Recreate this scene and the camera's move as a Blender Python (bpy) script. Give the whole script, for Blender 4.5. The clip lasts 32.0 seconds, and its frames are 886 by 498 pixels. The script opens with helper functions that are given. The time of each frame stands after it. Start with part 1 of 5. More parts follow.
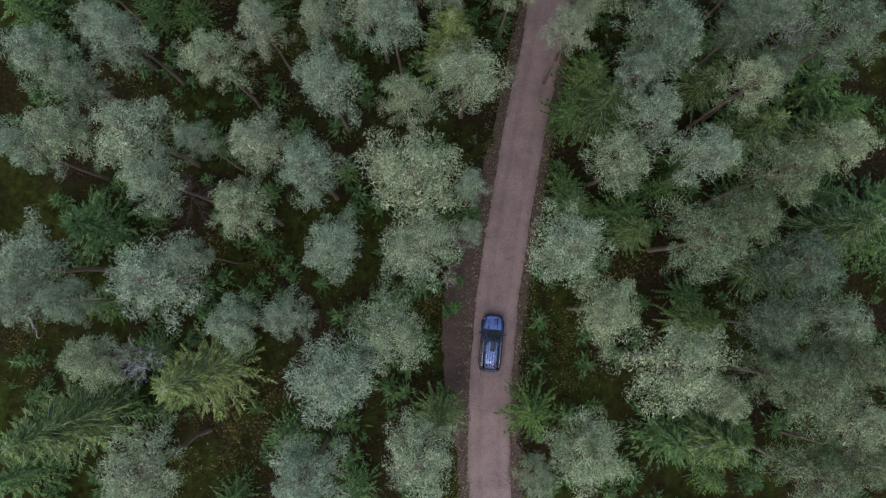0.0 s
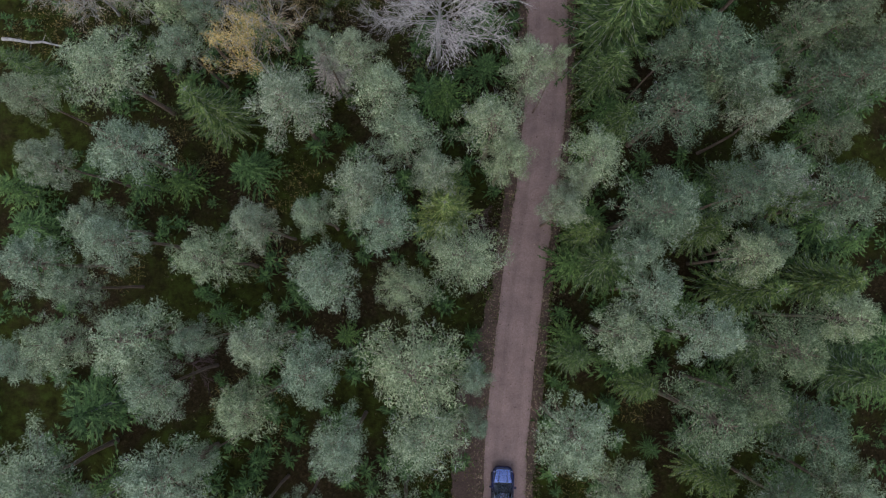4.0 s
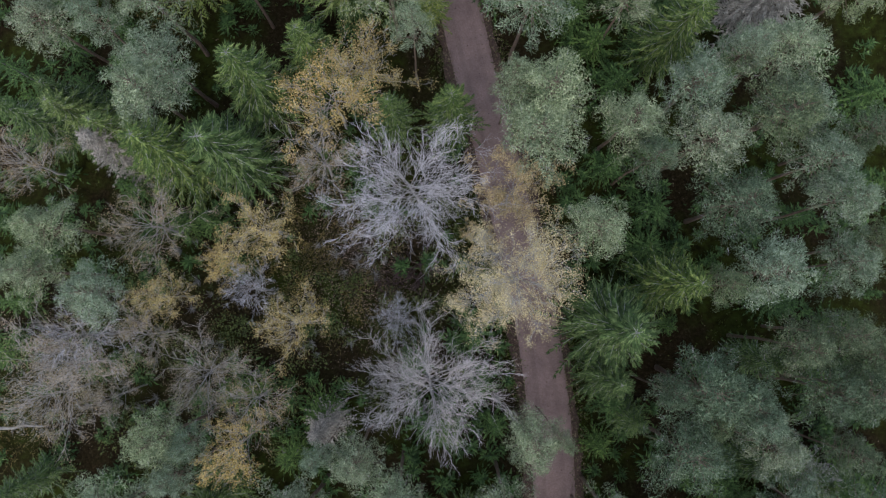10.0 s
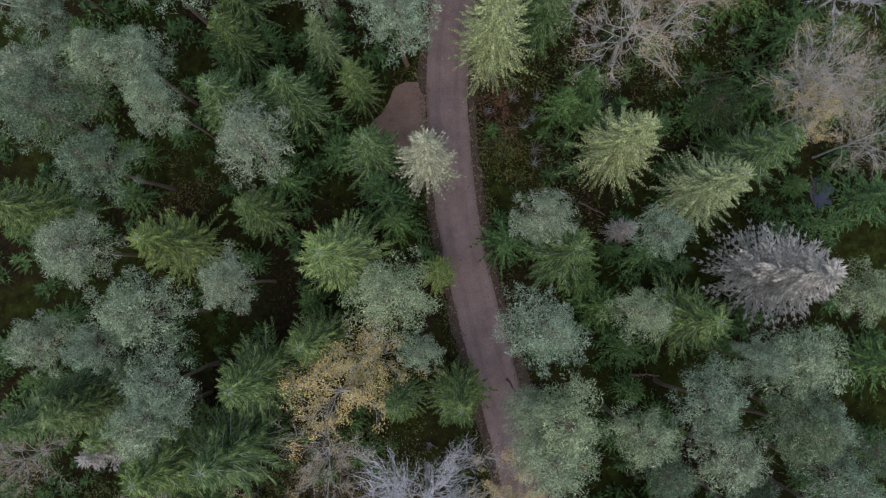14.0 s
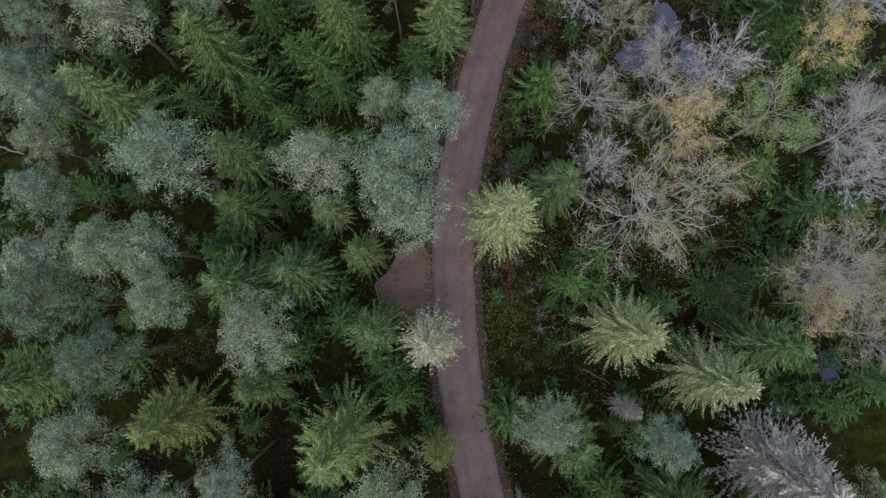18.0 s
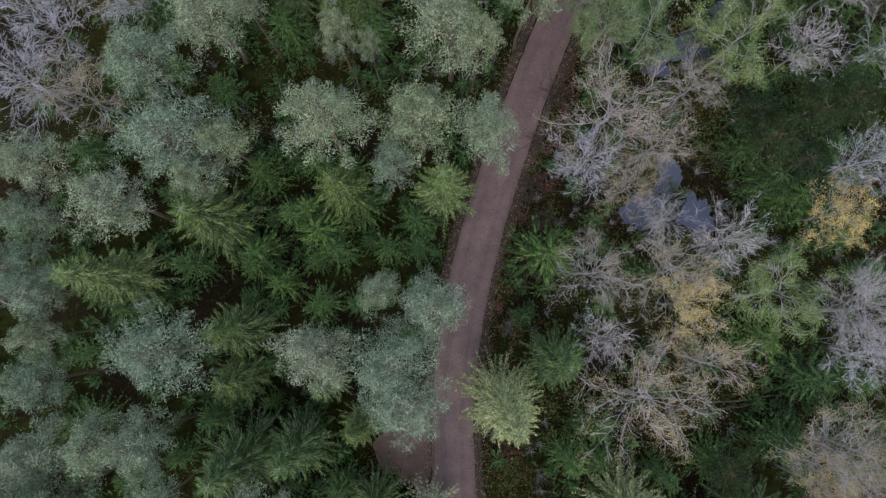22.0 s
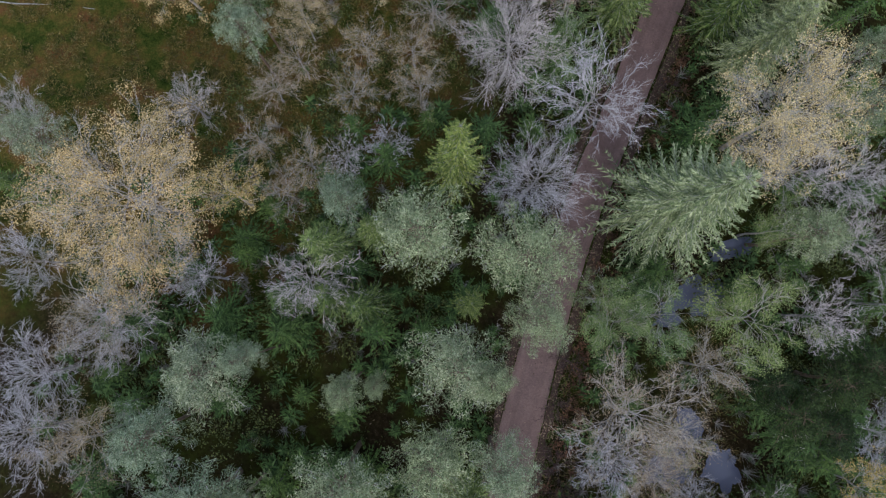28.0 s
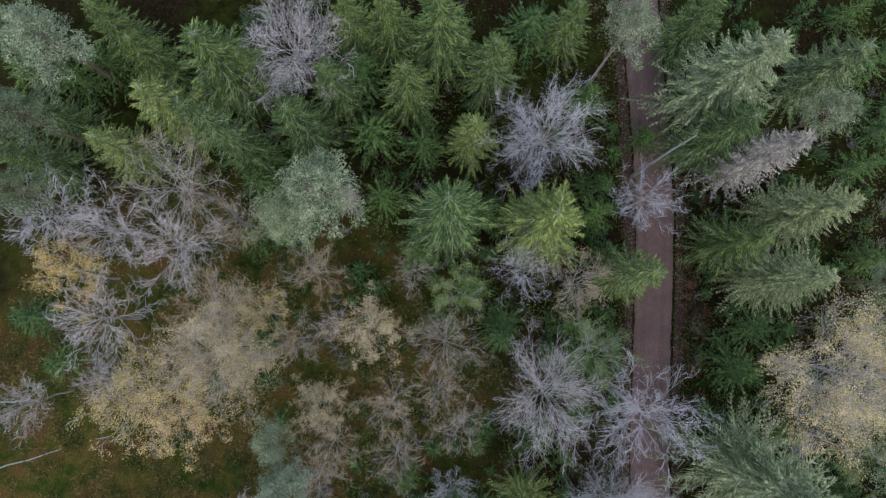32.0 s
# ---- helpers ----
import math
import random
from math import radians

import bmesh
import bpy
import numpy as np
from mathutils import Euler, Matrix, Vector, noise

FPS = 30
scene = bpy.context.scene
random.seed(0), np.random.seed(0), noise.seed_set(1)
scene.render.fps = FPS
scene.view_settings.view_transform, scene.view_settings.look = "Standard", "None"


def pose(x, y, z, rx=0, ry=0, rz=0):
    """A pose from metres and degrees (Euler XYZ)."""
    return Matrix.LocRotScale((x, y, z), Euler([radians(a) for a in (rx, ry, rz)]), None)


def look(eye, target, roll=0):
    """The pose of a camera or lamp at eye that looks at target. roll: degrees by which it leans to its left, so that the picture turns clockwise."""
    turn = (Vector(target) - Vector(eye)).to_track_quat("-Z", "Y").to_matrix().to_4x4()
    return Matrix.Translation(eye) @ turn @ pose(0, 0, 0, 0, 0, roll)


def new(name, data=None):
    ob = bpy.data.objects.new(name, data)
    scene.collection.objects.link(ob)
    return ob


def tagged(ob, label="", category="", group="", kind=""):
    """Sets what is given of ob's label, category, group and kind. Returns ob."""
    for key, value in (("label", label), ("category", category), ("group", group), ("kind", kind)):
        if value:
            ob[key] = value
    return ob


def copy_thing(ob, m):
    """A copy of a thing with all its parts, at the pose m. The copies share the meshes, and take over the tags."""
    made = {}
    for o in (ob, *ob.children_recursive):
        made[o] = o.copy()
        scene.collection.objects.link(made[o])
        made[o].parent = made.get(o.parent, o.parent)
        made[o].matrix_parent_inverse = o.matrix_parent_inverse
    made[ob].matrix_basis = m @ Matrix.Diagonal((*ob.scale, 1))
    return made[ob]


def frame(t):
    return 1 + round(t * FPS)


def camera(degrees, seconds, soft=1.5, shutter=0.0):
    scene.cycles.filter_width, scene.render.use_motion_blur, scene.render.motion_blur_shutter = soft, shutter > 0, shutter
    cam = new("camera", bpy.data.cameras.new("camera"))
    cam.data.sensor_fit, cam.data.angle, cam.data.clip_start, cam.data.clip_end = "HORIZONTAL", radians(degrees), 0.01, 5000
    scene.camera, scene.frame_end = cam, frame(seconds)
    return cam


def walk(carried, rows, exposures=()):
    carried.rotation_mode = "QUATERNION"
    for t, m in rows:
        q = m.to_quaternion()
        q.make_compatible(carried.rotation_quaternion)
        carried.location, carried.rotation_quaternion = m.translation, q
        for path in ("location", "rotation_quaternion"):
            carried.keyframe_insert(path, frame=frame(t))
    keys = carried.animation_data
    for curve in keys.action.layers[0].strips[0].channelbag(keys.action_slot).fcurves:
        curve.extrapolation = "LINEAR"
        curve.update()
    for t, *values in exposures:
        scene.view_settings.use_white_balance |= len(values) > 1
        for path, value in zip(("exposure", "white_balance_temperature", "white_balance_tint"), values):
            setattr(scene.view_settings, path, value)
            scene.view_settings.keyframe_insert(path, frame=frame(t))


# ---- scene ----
cam = camera(63.0, 32.0, 1.25)
PATH = [
    (0.0, pose(0.000, -0.000, 59.812, 3.429, -0.209, 0.000)),
    (0.5, pose(0.026, 1.789, 59.852, 3.315, -0.145, -0.037)),
    (1.0, pose(0.070, 3.699, 59.910, 3.273, -0.081, -0.233)),
    (1.5, pose(0.111, 5.451, 59.975, 3.260, -0.007, -0.558)),
    (2.0, pose(0.174, 7.074, 60.039, 3.265, 0.040, -1.005)),
    (2.5, pose(0.244, 8.489, 60.082, 3.249, 0.072, -1.483)),
    (3.0, pose(0.281, 9.944, 60.120, 3.251, 0.124, -2.244)),
    (3.5, pose(0.352, 11.324, 60.154, 3.246, 0.138, -2.619)),
    (5.5, pose(0.549, 17.242, 60.139, 3.312, 0.039, -6.002)),
    (6.0, pose(0.654, 18.975, 60.111, 3.407, 0.017, -7.476)),
    (6.5, pose(0.783, 20.772, 60.088, 3.533, 0.015, -8.982)),
    (7.0, pose(0.943, 22.688, 60.066, 3.594, 0.009, -10.254)),
    (7.5, pose(1.206, 24.714, 60.054, 3.553, -0.010, -10.966)),
    (8.0, pose(1.586, 27.145, 60.023, 3.489, 0.004, -11.576)),
    (8.5, pose(2.042, 29.801, 59.947, 3.405, 0.045, -11.913)),
    (9.0, pose(2.503, 32.426, 59.860, 3.261, 0.075, -12.195)),
    (9.5, pose(2.975, 35.353, 59.835, 3.211, 0.047, -12.823)),
    (10.0, pose(3.431, 38.279, 59.882, 3.191, -0.027, -13.539)),
    (10.5, pose(3.947, 41.349, 59.946, 3.251, -0.148, -13.961)),
    (11.0, pose(4.424, 43.946, 59.966, 3.190, -0.206, -14.007)),
    (11.5, pose(4.969, 46.682, 59.918, 3.201, -0.242, -14.040)),
    (12.0, pose(5.559, 49.353, 59.862, 3.248, -0.261, -13.960)),
    (12.5, pose(6.166, 51.844, 59.847, 3.216, -0.260, -13.930)),
    (13.0, pose(6.798, 54.615, 59.860, 3.189, -0.247, -13.982)),
    (13.5, pose(7.374, 57.167, 59.878, 3.101, -0.207, -14.047)),
    (14.0, pose(7.887, 59.317, 59.900, 2.983, -0.164, -14.146)),
    (14.5, pose(8.362, 61.224, 59.929, 2.897, -0.109, -14.265)),
    (15.0, pose(8.842, 63.045, 59.985, 2.907, -0.053, -14.280)),
    (15.5, pose(9.296, 64.719, 60.062, 2.967, 0.014, -14.231)),
    (17.5, pose(10.323, 70.261, 60.069, 3.571, -0.069, -12.963)),
    (18.0, pose(10.666, 71.754, 60.017, 3.686, -0.098, -12.445)),
    (18.5, pose(11.045, 73.369, 59.963, 3.730, -0.093, -12.096)),
    (19.0, pose(11.430, 74.984, 59.949, 3.696, -0.076, -11.895)),
    (19.5, pose(11.832, 76.707, 59.943, 3.634, -0.050, -11.725)),
    (20.0, pose(12.238, 78.434, 59.947, 3.566, -0.015, -11.716)),
    (20.5, pose(12.620, 80.134, 59.984, 3.528, 0.000, -11.794)),
    (21.0, pose(12.962, 81.691, 60.040, 3.480, 0.003, -11.839)),
    (21.5, pose(13.304, 83.273, 60.098, 3.444, 0.009, -11.906)),
    (22.0, pose(13.646, 84.802, 60.157, 3.377, 0.029, -12.018)),
    (22.5, pose(13.966, 86.187, 60.200, 3.259, 0.067, -12.069)),
    (23.0, pose(14.280, 87.635, 60.211, 3.143, 0.089, -12.115)),
    (23.5, pose(14.584, 89.077, 60.197, 3.034, 0.088, -12.151)),
    (24.0, pose(14.861, 90.425, 60.182, 2.904, 0.078, -12.175)),
    (24.5, pose(15.132, 91.827, 60.169, 2.813, 0.061, -12.263)),
    (26.5, pose(16.565, 98.985, 59.938, 3.535, 0.051, -14.291)),
    (27.0, pose(17.082, 101.565, 59.909, 3.577, -0.007, -15.303)),
    (27.5, pose(17.604, 104.172, 59.873, 3.506, -0.068, -16.403)),
    (28.0, pose(18.207, 107.195, 59.859, 3.435, -0.152, -17.637)),
    (28.5, pose(18.898, 110.384, 59.888, 3.336, -0.257, -18.925)),
    (29.0, pose(19.668, 113.610, 59.930, 3.201, -0.303, -21.311)),
    (29.5, pose(20.517, 116.572, 59.953, 3.043, -0.264, -25.000)),
    (30.0, pose(21.517, 119.639, 59.958, 3.053, -0.167, -29.312)),
    (30.5, pose(22.599, 122.634, 59.989, 3.095, -0.056, -32.368)),
    (31.0, pose(23.736, 125.479, 60.040, 3.076, 0.053, -34.506)),
    (31.5, pose(25.110, 128.569, 60.078, 3.133, 0.085, -36.539)),
    (32.0, pose(26.674, 131.705, 60.093, 3.235, -0.001, -37.528)),
]
walk(cam, PATH)

SKY, SUN, EXPOSURE = 0.15, 0.6, 0.6

# ---- light: an overcast autumn day ----
world = bpy.data.worlds.new("overcast_sky")
scene.world = world
world.use_nodes = True
wn, wl = world.node_tree.nodes, world.node_tree.links
sky = wn.new("ShaderNodeTexSky")
sky.sky_type, sky.sun_disc = "NISHITA", False
sky.sun_elevation, sky.sun_rotation = radians(48), radians(200)
sky.air_density, sky.dust_density, sky.ozone_density = 1.0, 2.0, 1.0
cloud = wn.new("ShaderNodeMix")
cloud.data_type = "RGBA"
cloud.inputs[0].default_value, cloud.inputs[7].default_value = 0.4, (4.3, 4.9, 6.0, 1)
wl.new(sky.outputs[0], cloud.inputs[6])
wl.new(cloud.outputs[2], wn["Background"].inputs[0])
wn["Background"].inputs[1].default_value = SKY
sun = new("sun", bpy.data.lights.new("sun", "SUN"))
sun.data.energy, sun.data.angle, sun.data.color = SUN, radians(60), (1.0, 0.96, 0.92)
sun.matrix_world = look((-30, -70, 100), (0, 0, 0))
scene.view_settings.exposure = EXPOSURE


# ---- materials ----
def material(name, rough=0.8, metal=0.0, spec=0.3):
    m = bpy.data.materials.new(name)
    m.use_nodes = True
    b = m.node_tree.nodes["Principled BSDF"]
    b.inputs["Roughness"].default_value = rough
    b.inputs["Metallic"].default_value = metal
    b.inputs["Specular IOR Level"].default_value = spec
    return m, m.node_tree.nodes, m.node_tree.links, b


def ramp(nodes, links, source, stops):
    r = nodes.new("ShaderNodeValToRGB")
    el = r.color_ramp.elements
    while len(el) < len(stops):
        el.new(0.5)
    for e, (p, c) in zip(el, stops):
        e.position, e.color = p, (*c, 1)
    links.new(source, r.inputs[0])
    return r.outputs[0]


def noise_at(nodes, links, scale, detail=4.0, rough=0.6, obj=True):
    tc = nodes.new("ShaderNodeTexCoord")
    n = nodes.new("ShaderNodeTexNoise")
    n.inputs["Scale"].default_value, n.inputs["Detail"].default_value = scale, detail
    n.inputs["Roughness"].default_value = rough
    links.new(tc.outputs["Object"], n.inputs["Vector"])
    return n.outputs[0]


def mixed(nodes, links, kind, fac, a, b):
    m = nodes.new("ShaderNodeMix")
    m.data_type, m.blend_type = "RGBA", kind
    for i, v in ((0, fac), (6, a), (7, b)):
        if isinstance(v, (int, float)):
            m.inputs[i].default_value = v
        elif isinstance(v, tuple):
            m.inputs[i].default_value = (*v, 1)
        else:
            links.new(v, m.inputs[i])
    return m.outputs[2]


def bump(nodes, links, b, height, strength, distance=0.05):
    n = nodes.new("ShaderNodeBump")
    n.inputs["Strength"].default_value, n.inputs["Distance"].default_value = strength, distance
    links.new(height, n.inputs["Height"])
    links.new(n.outputs[0], b.inputs["Normal"])


def foliage(name, dark, mid, light, rough=0.65, tones=((0.82, 0.85, 0.84), (0.97, 1.0, 0.98), (1.16, 1.09, 0.84), (1.02, 1.0, 0.92)), grit=0.30):
    """Leaves and needles: each blade its own tone with a fine grain, each tree a slightly different green."""
    m, n, l, b = material(name, rough, spec=0.25)
    geo, info = n.new("ShaderNodeNewGeometry"), n.new("ShaderNodeObjectInfo")
    col = ramp(n, l, geo.outputs["Random Per Island"], [(0.0, dark), (0.5, mid), (1.0, light)])
    clump = ramp(n, l, noise_at(n, l, 0.9, 2), [(0.35, (0.64, 0.66, 0.64)), (0.65, (1.27, 1.25, 1.20))])
    col = mixed(n, l, "MULTIPLY", 1.0, col, clump)
    grain = ramp(n, l, noise_at(n, l, 9.0, 3, 0.7), [(0.36, (1 - grit,) * 3), (0.64, (1 + grit,) * 3)])
    col = mixed(n, l, "MULTIPLY", 1.0, col, grain)
    tree = ramp(n, l, info.outputs["Random"], list(zip((0.0, 0.35, 0.7, 1.0), tones)))
    col = mixed(n, l, "MULTIPLY", 1.0, col, tree)
    l.new(col, b.inputs["Base Color"])
    return m


def bark(name, a, b_, scale=6.0):
    m, n, l, b = material(name, 0.9, spec=0.15)
    t = noise_at(n, l, scale, 6, 0.7)
    l.new(ramp(n, l, t, [(0.35, a), (0.65, b_)]), b.inputs["Base Color"])
    bump(n, l, b, t, 0.5, 0.03)
    return m


def twig(name, a, b_):
    """Thin bark: pale and dark streaks, some trees pinkish, some bluish."""
    m, n, l, b = material(name, 0.85, spec=0.15)
    info = n.new("ShaderNodeObjectInfo")
    col = ramp(n, l, noise_at(n, l, 2.2, 4, 0.7), [(0.35, a), (0.65, b_)])
    tone = ramp(n, l, info.outputs["Random"], [(0.0, (0.90, 0.93, 1.02)), (0.4, (1.0, 1.0, 1.04)), (0.7, (1.06, 1.0, 0.99)), (1.0, (0.92, 0.88, 0.85))])
    l.new(mixed(n, l, "MULTIPLY", 1.0, col, tone), b.inputs["Base Color"])
    return m


NEEDLES = foliage("pine_needles", (0.116, 0.164, 0.099), (0.216, 0.276, 0.178), (0.41, 0.465, 0.355), tones=((0.82, 0.86, 0.83), (0.99, 1.0, 0.98), (1.13, 1.08, 0.88), (1.06, 0.99, 0.97)), grit=0.20)
# the same pine needles with the stand's shade put into the colour
NEEDLES_SHADED = foliage("shaded_pine_needles", (0.050, 0.082, 0.043), (0.114, 0.157, 0.092), (0.25, 0.305, 0.205), tones=((0.82, 0.86, 0.83), (0.99, 1.0, 0.98), (1.13, 1.08, 0.88), (1.06, 0.99, 0.97)), grit=0.20)
SPRUCE_GREY = foliage("grey_spruce_needles", (0.052, 0.086, 0.027), (0.124, 0.170, 0.061), (0.295, 0.345, 0.165))
SPRUCE = foliage("spruce_needles", (0.030, 0.060, 0.015), (0.072, 0.122, 0.033), (0.195, 0.255, 0.092))
SPRUCE_LIGHT = foliage("light_spruce_needles", (0.058, 0.098, 0.024), (0.132, 0.186, 0.050), (0.305, 0.355, 0.137))
SPRUCE_PALE = foliage("pale_needles", (0.20, 0.178, 0.165), (0.315, 0.29, 0.27), (0.46, 0.435, 0.41), tones=((1.0, 0.97, 0.91), (1.03, 0.99, 0.92), (1.05, 1.0, 0.93), (1.0, 0.98, 0.91)))
SPRUCE_FROSTED = foliage("whitish_green_needles", (0.20, 0.20, 0.14), (0.335, 0.335, 0.25), (0.49, 0.485, 0.38))
SPRUCE_SILVER = foliage("silvery_spruce_needles", (0.100, 0.140, 0.060), (0.214, 0.258, 0.123), (0.43, 0.46, 0.28))
JUNIPER = foliage("dark_pine_needles", (0.008, 0.020, 0.007), (0.022, 0.044, 0.014), (0.070, 0.112, 0.040))
SPRUCE_DARK = foliage("young_spruce_needles", (0.022, 0.050, 0.013), (0.056, 0.112, 0.028), (0.125, 0.198, 0.064))
GOLD = foliage("golden_leaves", (0.34, 0.225, 0.075), (0.50, 0.37, 0.15), (0.64, 0.53, 0.29))
PALE_GOLD = foliage("pale_golden_leaves", (0.41, 0.305, 0.145), (0.61, 0.485, 0.275), (0.77, 0.665, 0.45))
TAN = foliage("pale_tan_leaves", (0.34, 0.245, 0.13), (0.485, 0.37, 0.22), (0.62, 0.51, 0.345))
BROWN = foliage("brown_leaves", (0.24, 0.165, 0.105), (0.37, 0.28, 0.185), (0.48, 0.40, 0.29))
LEAF_GREEN = foliage("green_leaves", (0.08, 0.13, 0.045), (0.155, 0.22, 0.08), (0.29, 0.35, 0.175))
TWIG_GREY = twig("grey_twigs", (0.345, 0.325, 0.318), (0.66, 0.625, 0.615))
TWIG_TAN = twig("tan_twigs", (0.285, 0.265, 0.232), (0.51, 0.48, 0.43))
TWIG_DARK = bark("dark_twigs", (0.05, 0.032, 0.032), (0.11, 0.075, 0.07), 3.0)
PINE_BARK = bark("pine_bark", (0.10, 0.075, 0.06), (0.24, 0.17, 0.13))
SPRUCE_BARK = bark("spruce_bark", (0.20, 0.198, 0.18), (0.40, 0.395, 0.36))
GREY_BARK = bark("grey_limb_bark", (0.20, 0.183, 0.175), (0.48, 0.45, 0.44), 3.0)
BIRCH_BARK = bark("birch_bark", (0.16, 0.15, 0.14), (0.55, 0.53, 0.50), 4.0)
DEAD_WOOD = bark("dead_wood", (0.20, 0.19, 0.18), (0.42, 0.40, 0.38), 5.0)


# ---- ways to build ----
def mesh_object(name, verts, faces, mat, parent=None, label="", smooth=False):
    me = bpy.data.meshes.new(name)
    me.from_pydata(np.asarray(verts, float).tolist(), [], faces)
    me.materials.append(mat)
    if smooth:
        me.polygons.foreach_set("use_smooth", [True] * len(me.polygons))
    me.update()
    ob = new(name, me)
    if parent:
        ob.parent = parent
    if label:
        ob["label"] = label
    return ob


def part(name, bm, mat, parent=None, label="", smooth=False):
    me = bpy.data.meshes.new(name)
    if smooth:
        for f in bm.faces:
            f.smooth = True
    bm.to_mesh(me)
    bm.free()
    me.materials.append(mat)
    ob = new(name, me)
    if parent:
        ob.parent = parent
    if label:
        ob["label"] = label
    return ob


class Shape:
    """Collects triangles and tubes for one mesh."""

    def __init__(self):
        self.v, self.f, self.n = [], [], 0

    def blades(self, base, way, side, length, width):
        """Many slim three-cornered leaves at once."""
        k = len(base)
        length, width = np.reshape(length, (-1, 1)), np.reshape(width, (-1, 1))
        a = base - side * width * 0.5
        b = base + side * width * 0.5
        c = base + way * length
        self.v.append(np.stack([a, b, c], 1).reshape(-1, 3))
        i = np.arange(k)[:, None] * 3 + self.n + np.array([0, 1, 2])
        self.f.extend(i.tolist())
        self.n += 3 * k

    def tube(self, points, radii, sides=5):
        points = np.asarray(points, float)
        start = self.n
        for i, p in enumerate(points):
            d = points[min(i + 1, len(points) - 1)] - points[max(i - 1, 0)]
            d /= np.linalg.norm(d) + 1e-9
            u = np.cross(d, (0.3, 0.9, 0.1) if abs(d[1]) < 0.8 else (1, 0, 0))
            u /= np.linalg.norm(u) + 1e-9
            w = np.cross(d, u)
            a = np.arange(sides) * 2 * math.pi / sides
            self.v.append(p + radii[i] * (np.cos(a)[:, None] * u + np.sin(a)[:, None] * w))
            self.n += sides
        for i in range(len(points) - 1):
            for j in range(sides):
                k = (j + 1) % sides
                self.f.append((start + i * sides + j, start + i * sides + k, start + (i + 1) * sides + k, start + (i + 1) * sides + j))

    def spike(self, a, b, r):
        """A twig: a three-sided point."""
        d = b - a
        d = d / (np.linalg.norm(d) + 1e-9)
        u = np.cross(d, (0.2, 0.3, 0.93))
        u /= np.linalg.norm(u) + 1e-9
        w = np.cross(d, u)
        s = self.n
        self.v.append(np.array([a + u * r, a - u * r * 0.5 + w * r * 0.87, a - u * r * 0.5 - w * r * 0.87, b]))
        self.f.extend([(s, s + 1, s + 3), (s + 1, s + 2, s + 3), (s + 2, s, s + 3)])
        self.n += 4

    def done(self, name, mat, parent=None, label="", smooth=False):
        return mesh_object(name, np.concatenate(self.v), self.f, mat, parent, label, smooth)


def unit(v):
    return v / (np.linalg.norm(v, axis=-1, keepdims=True) + 1e-9)


def trunk_shape(rng, h, r0, bend, top=0.97):
    z = np.linspace(-0.15, h * top, 7)
    off = np.cumsum(rng.normal(0, bend, (7, 2)), 0)
    off -= off[0]
    pts = np.column_stack([off, z])
    s = Shape()
    s.tube(pts, r0 * np.array([1.35, 0.95, 0.85, 0.72, 0.55, 0.35, 0.1]), 7)
    return s, pts


def on_trunk(pts, z):
    return np.array([np.interp(z, pts[:, 2], pts[:, 0]), np.interp(z, pts[:, 2], pts[:, 1]), z])


def make_pine(seed, needles, h=16.0, r=3.0, limbs=46):
    """A tall pine: bare trunk below, an uneven domed crown of needle cushions on limbs."""
    rng = np.random.default_rng(seed)
    root = new("pine_tree")
    s, pts = trunk_shape(rng, h, 0.17, 0.10)
    crown, dry = Shape(), Shape()
    lobes = rng.uniform(0.74, 1.14, 7)
    for i in range(limbs):
        q = (i + 0.5) / limbs
        z0 = h * (0.64 + 0.30 * q)
        a = i * 2.4 + rng.normal(0, 0.35)
        lobe = np.interp((a / 6.283 * 7) % 7, np.arange(8), np.append(lobes, lobes[0]))
        reach = r * min(1.0, 1.16 * math.sqrt(1 - q * 0.99)) * lobe * rng.uniform(0.66, 1.03)
        o = on_trunk(pts, z0)
        tip = o + np.array([math.cos(a) * reach, math.sin(a) * reach, h * rng.uniform(0.0, 0.05)])
        s.tube([o, (o + tip) / 2 + np.array([0, 0, -0.04 * reach]), tip], [0.05, 0.035, 0.012], 3)
        for f, size in ((0.98, 0.56), (0.62, 0.62)):
            if f < 0.9 and reach < 0.9:
                continue
            size *= rng.uniform(0.70, 1.2)
            c = o + (tip - o) * f + rng.normal(0, 0.14, 3)
            k = int(190 * size)
            d = unit(rng.normal(0, 1, (k, 3)) + np.array([0, 0, 1.0]))
            base = c + d * size * rng.uniform(0.5, 1.0, (k, 1)) ** 0.5 * np.array([1.1, 1.1, 0.7])
            flat = unit(np.cross(d, rng.normal(0, 1, (k, 3))))
            way = unit(flat + d * rng.uniform(0.1, 0.9, (k, 1)))
            side = unit(np.cross(way, d) + rng.normal(0, 0.3, (k, 3)))
            crown.blades(base, way, side, rng.uniform(0.11, 0.28, k), rng.uniform(0.040, 0.072, k))
            if q < 0.55 and rng.random() < 0.6:
                for j in range(3):
                    w = unit(rng.normal(0, 1, 3) + np.array([math.cos(a), math.sin(a), 0.5]))
                    dry.spike(c + w * size * 0.3, c + w * size * rng.uniform(1.0, 1.5), 0.015)
    s.done("trunk", PINE_BARK, root)
    crown.done("crown", needles, root)
    tagged(dry.done("dry_twig", TWIG_GREY, root, "thin grey dry twigs"), kind="stuff")
    return root


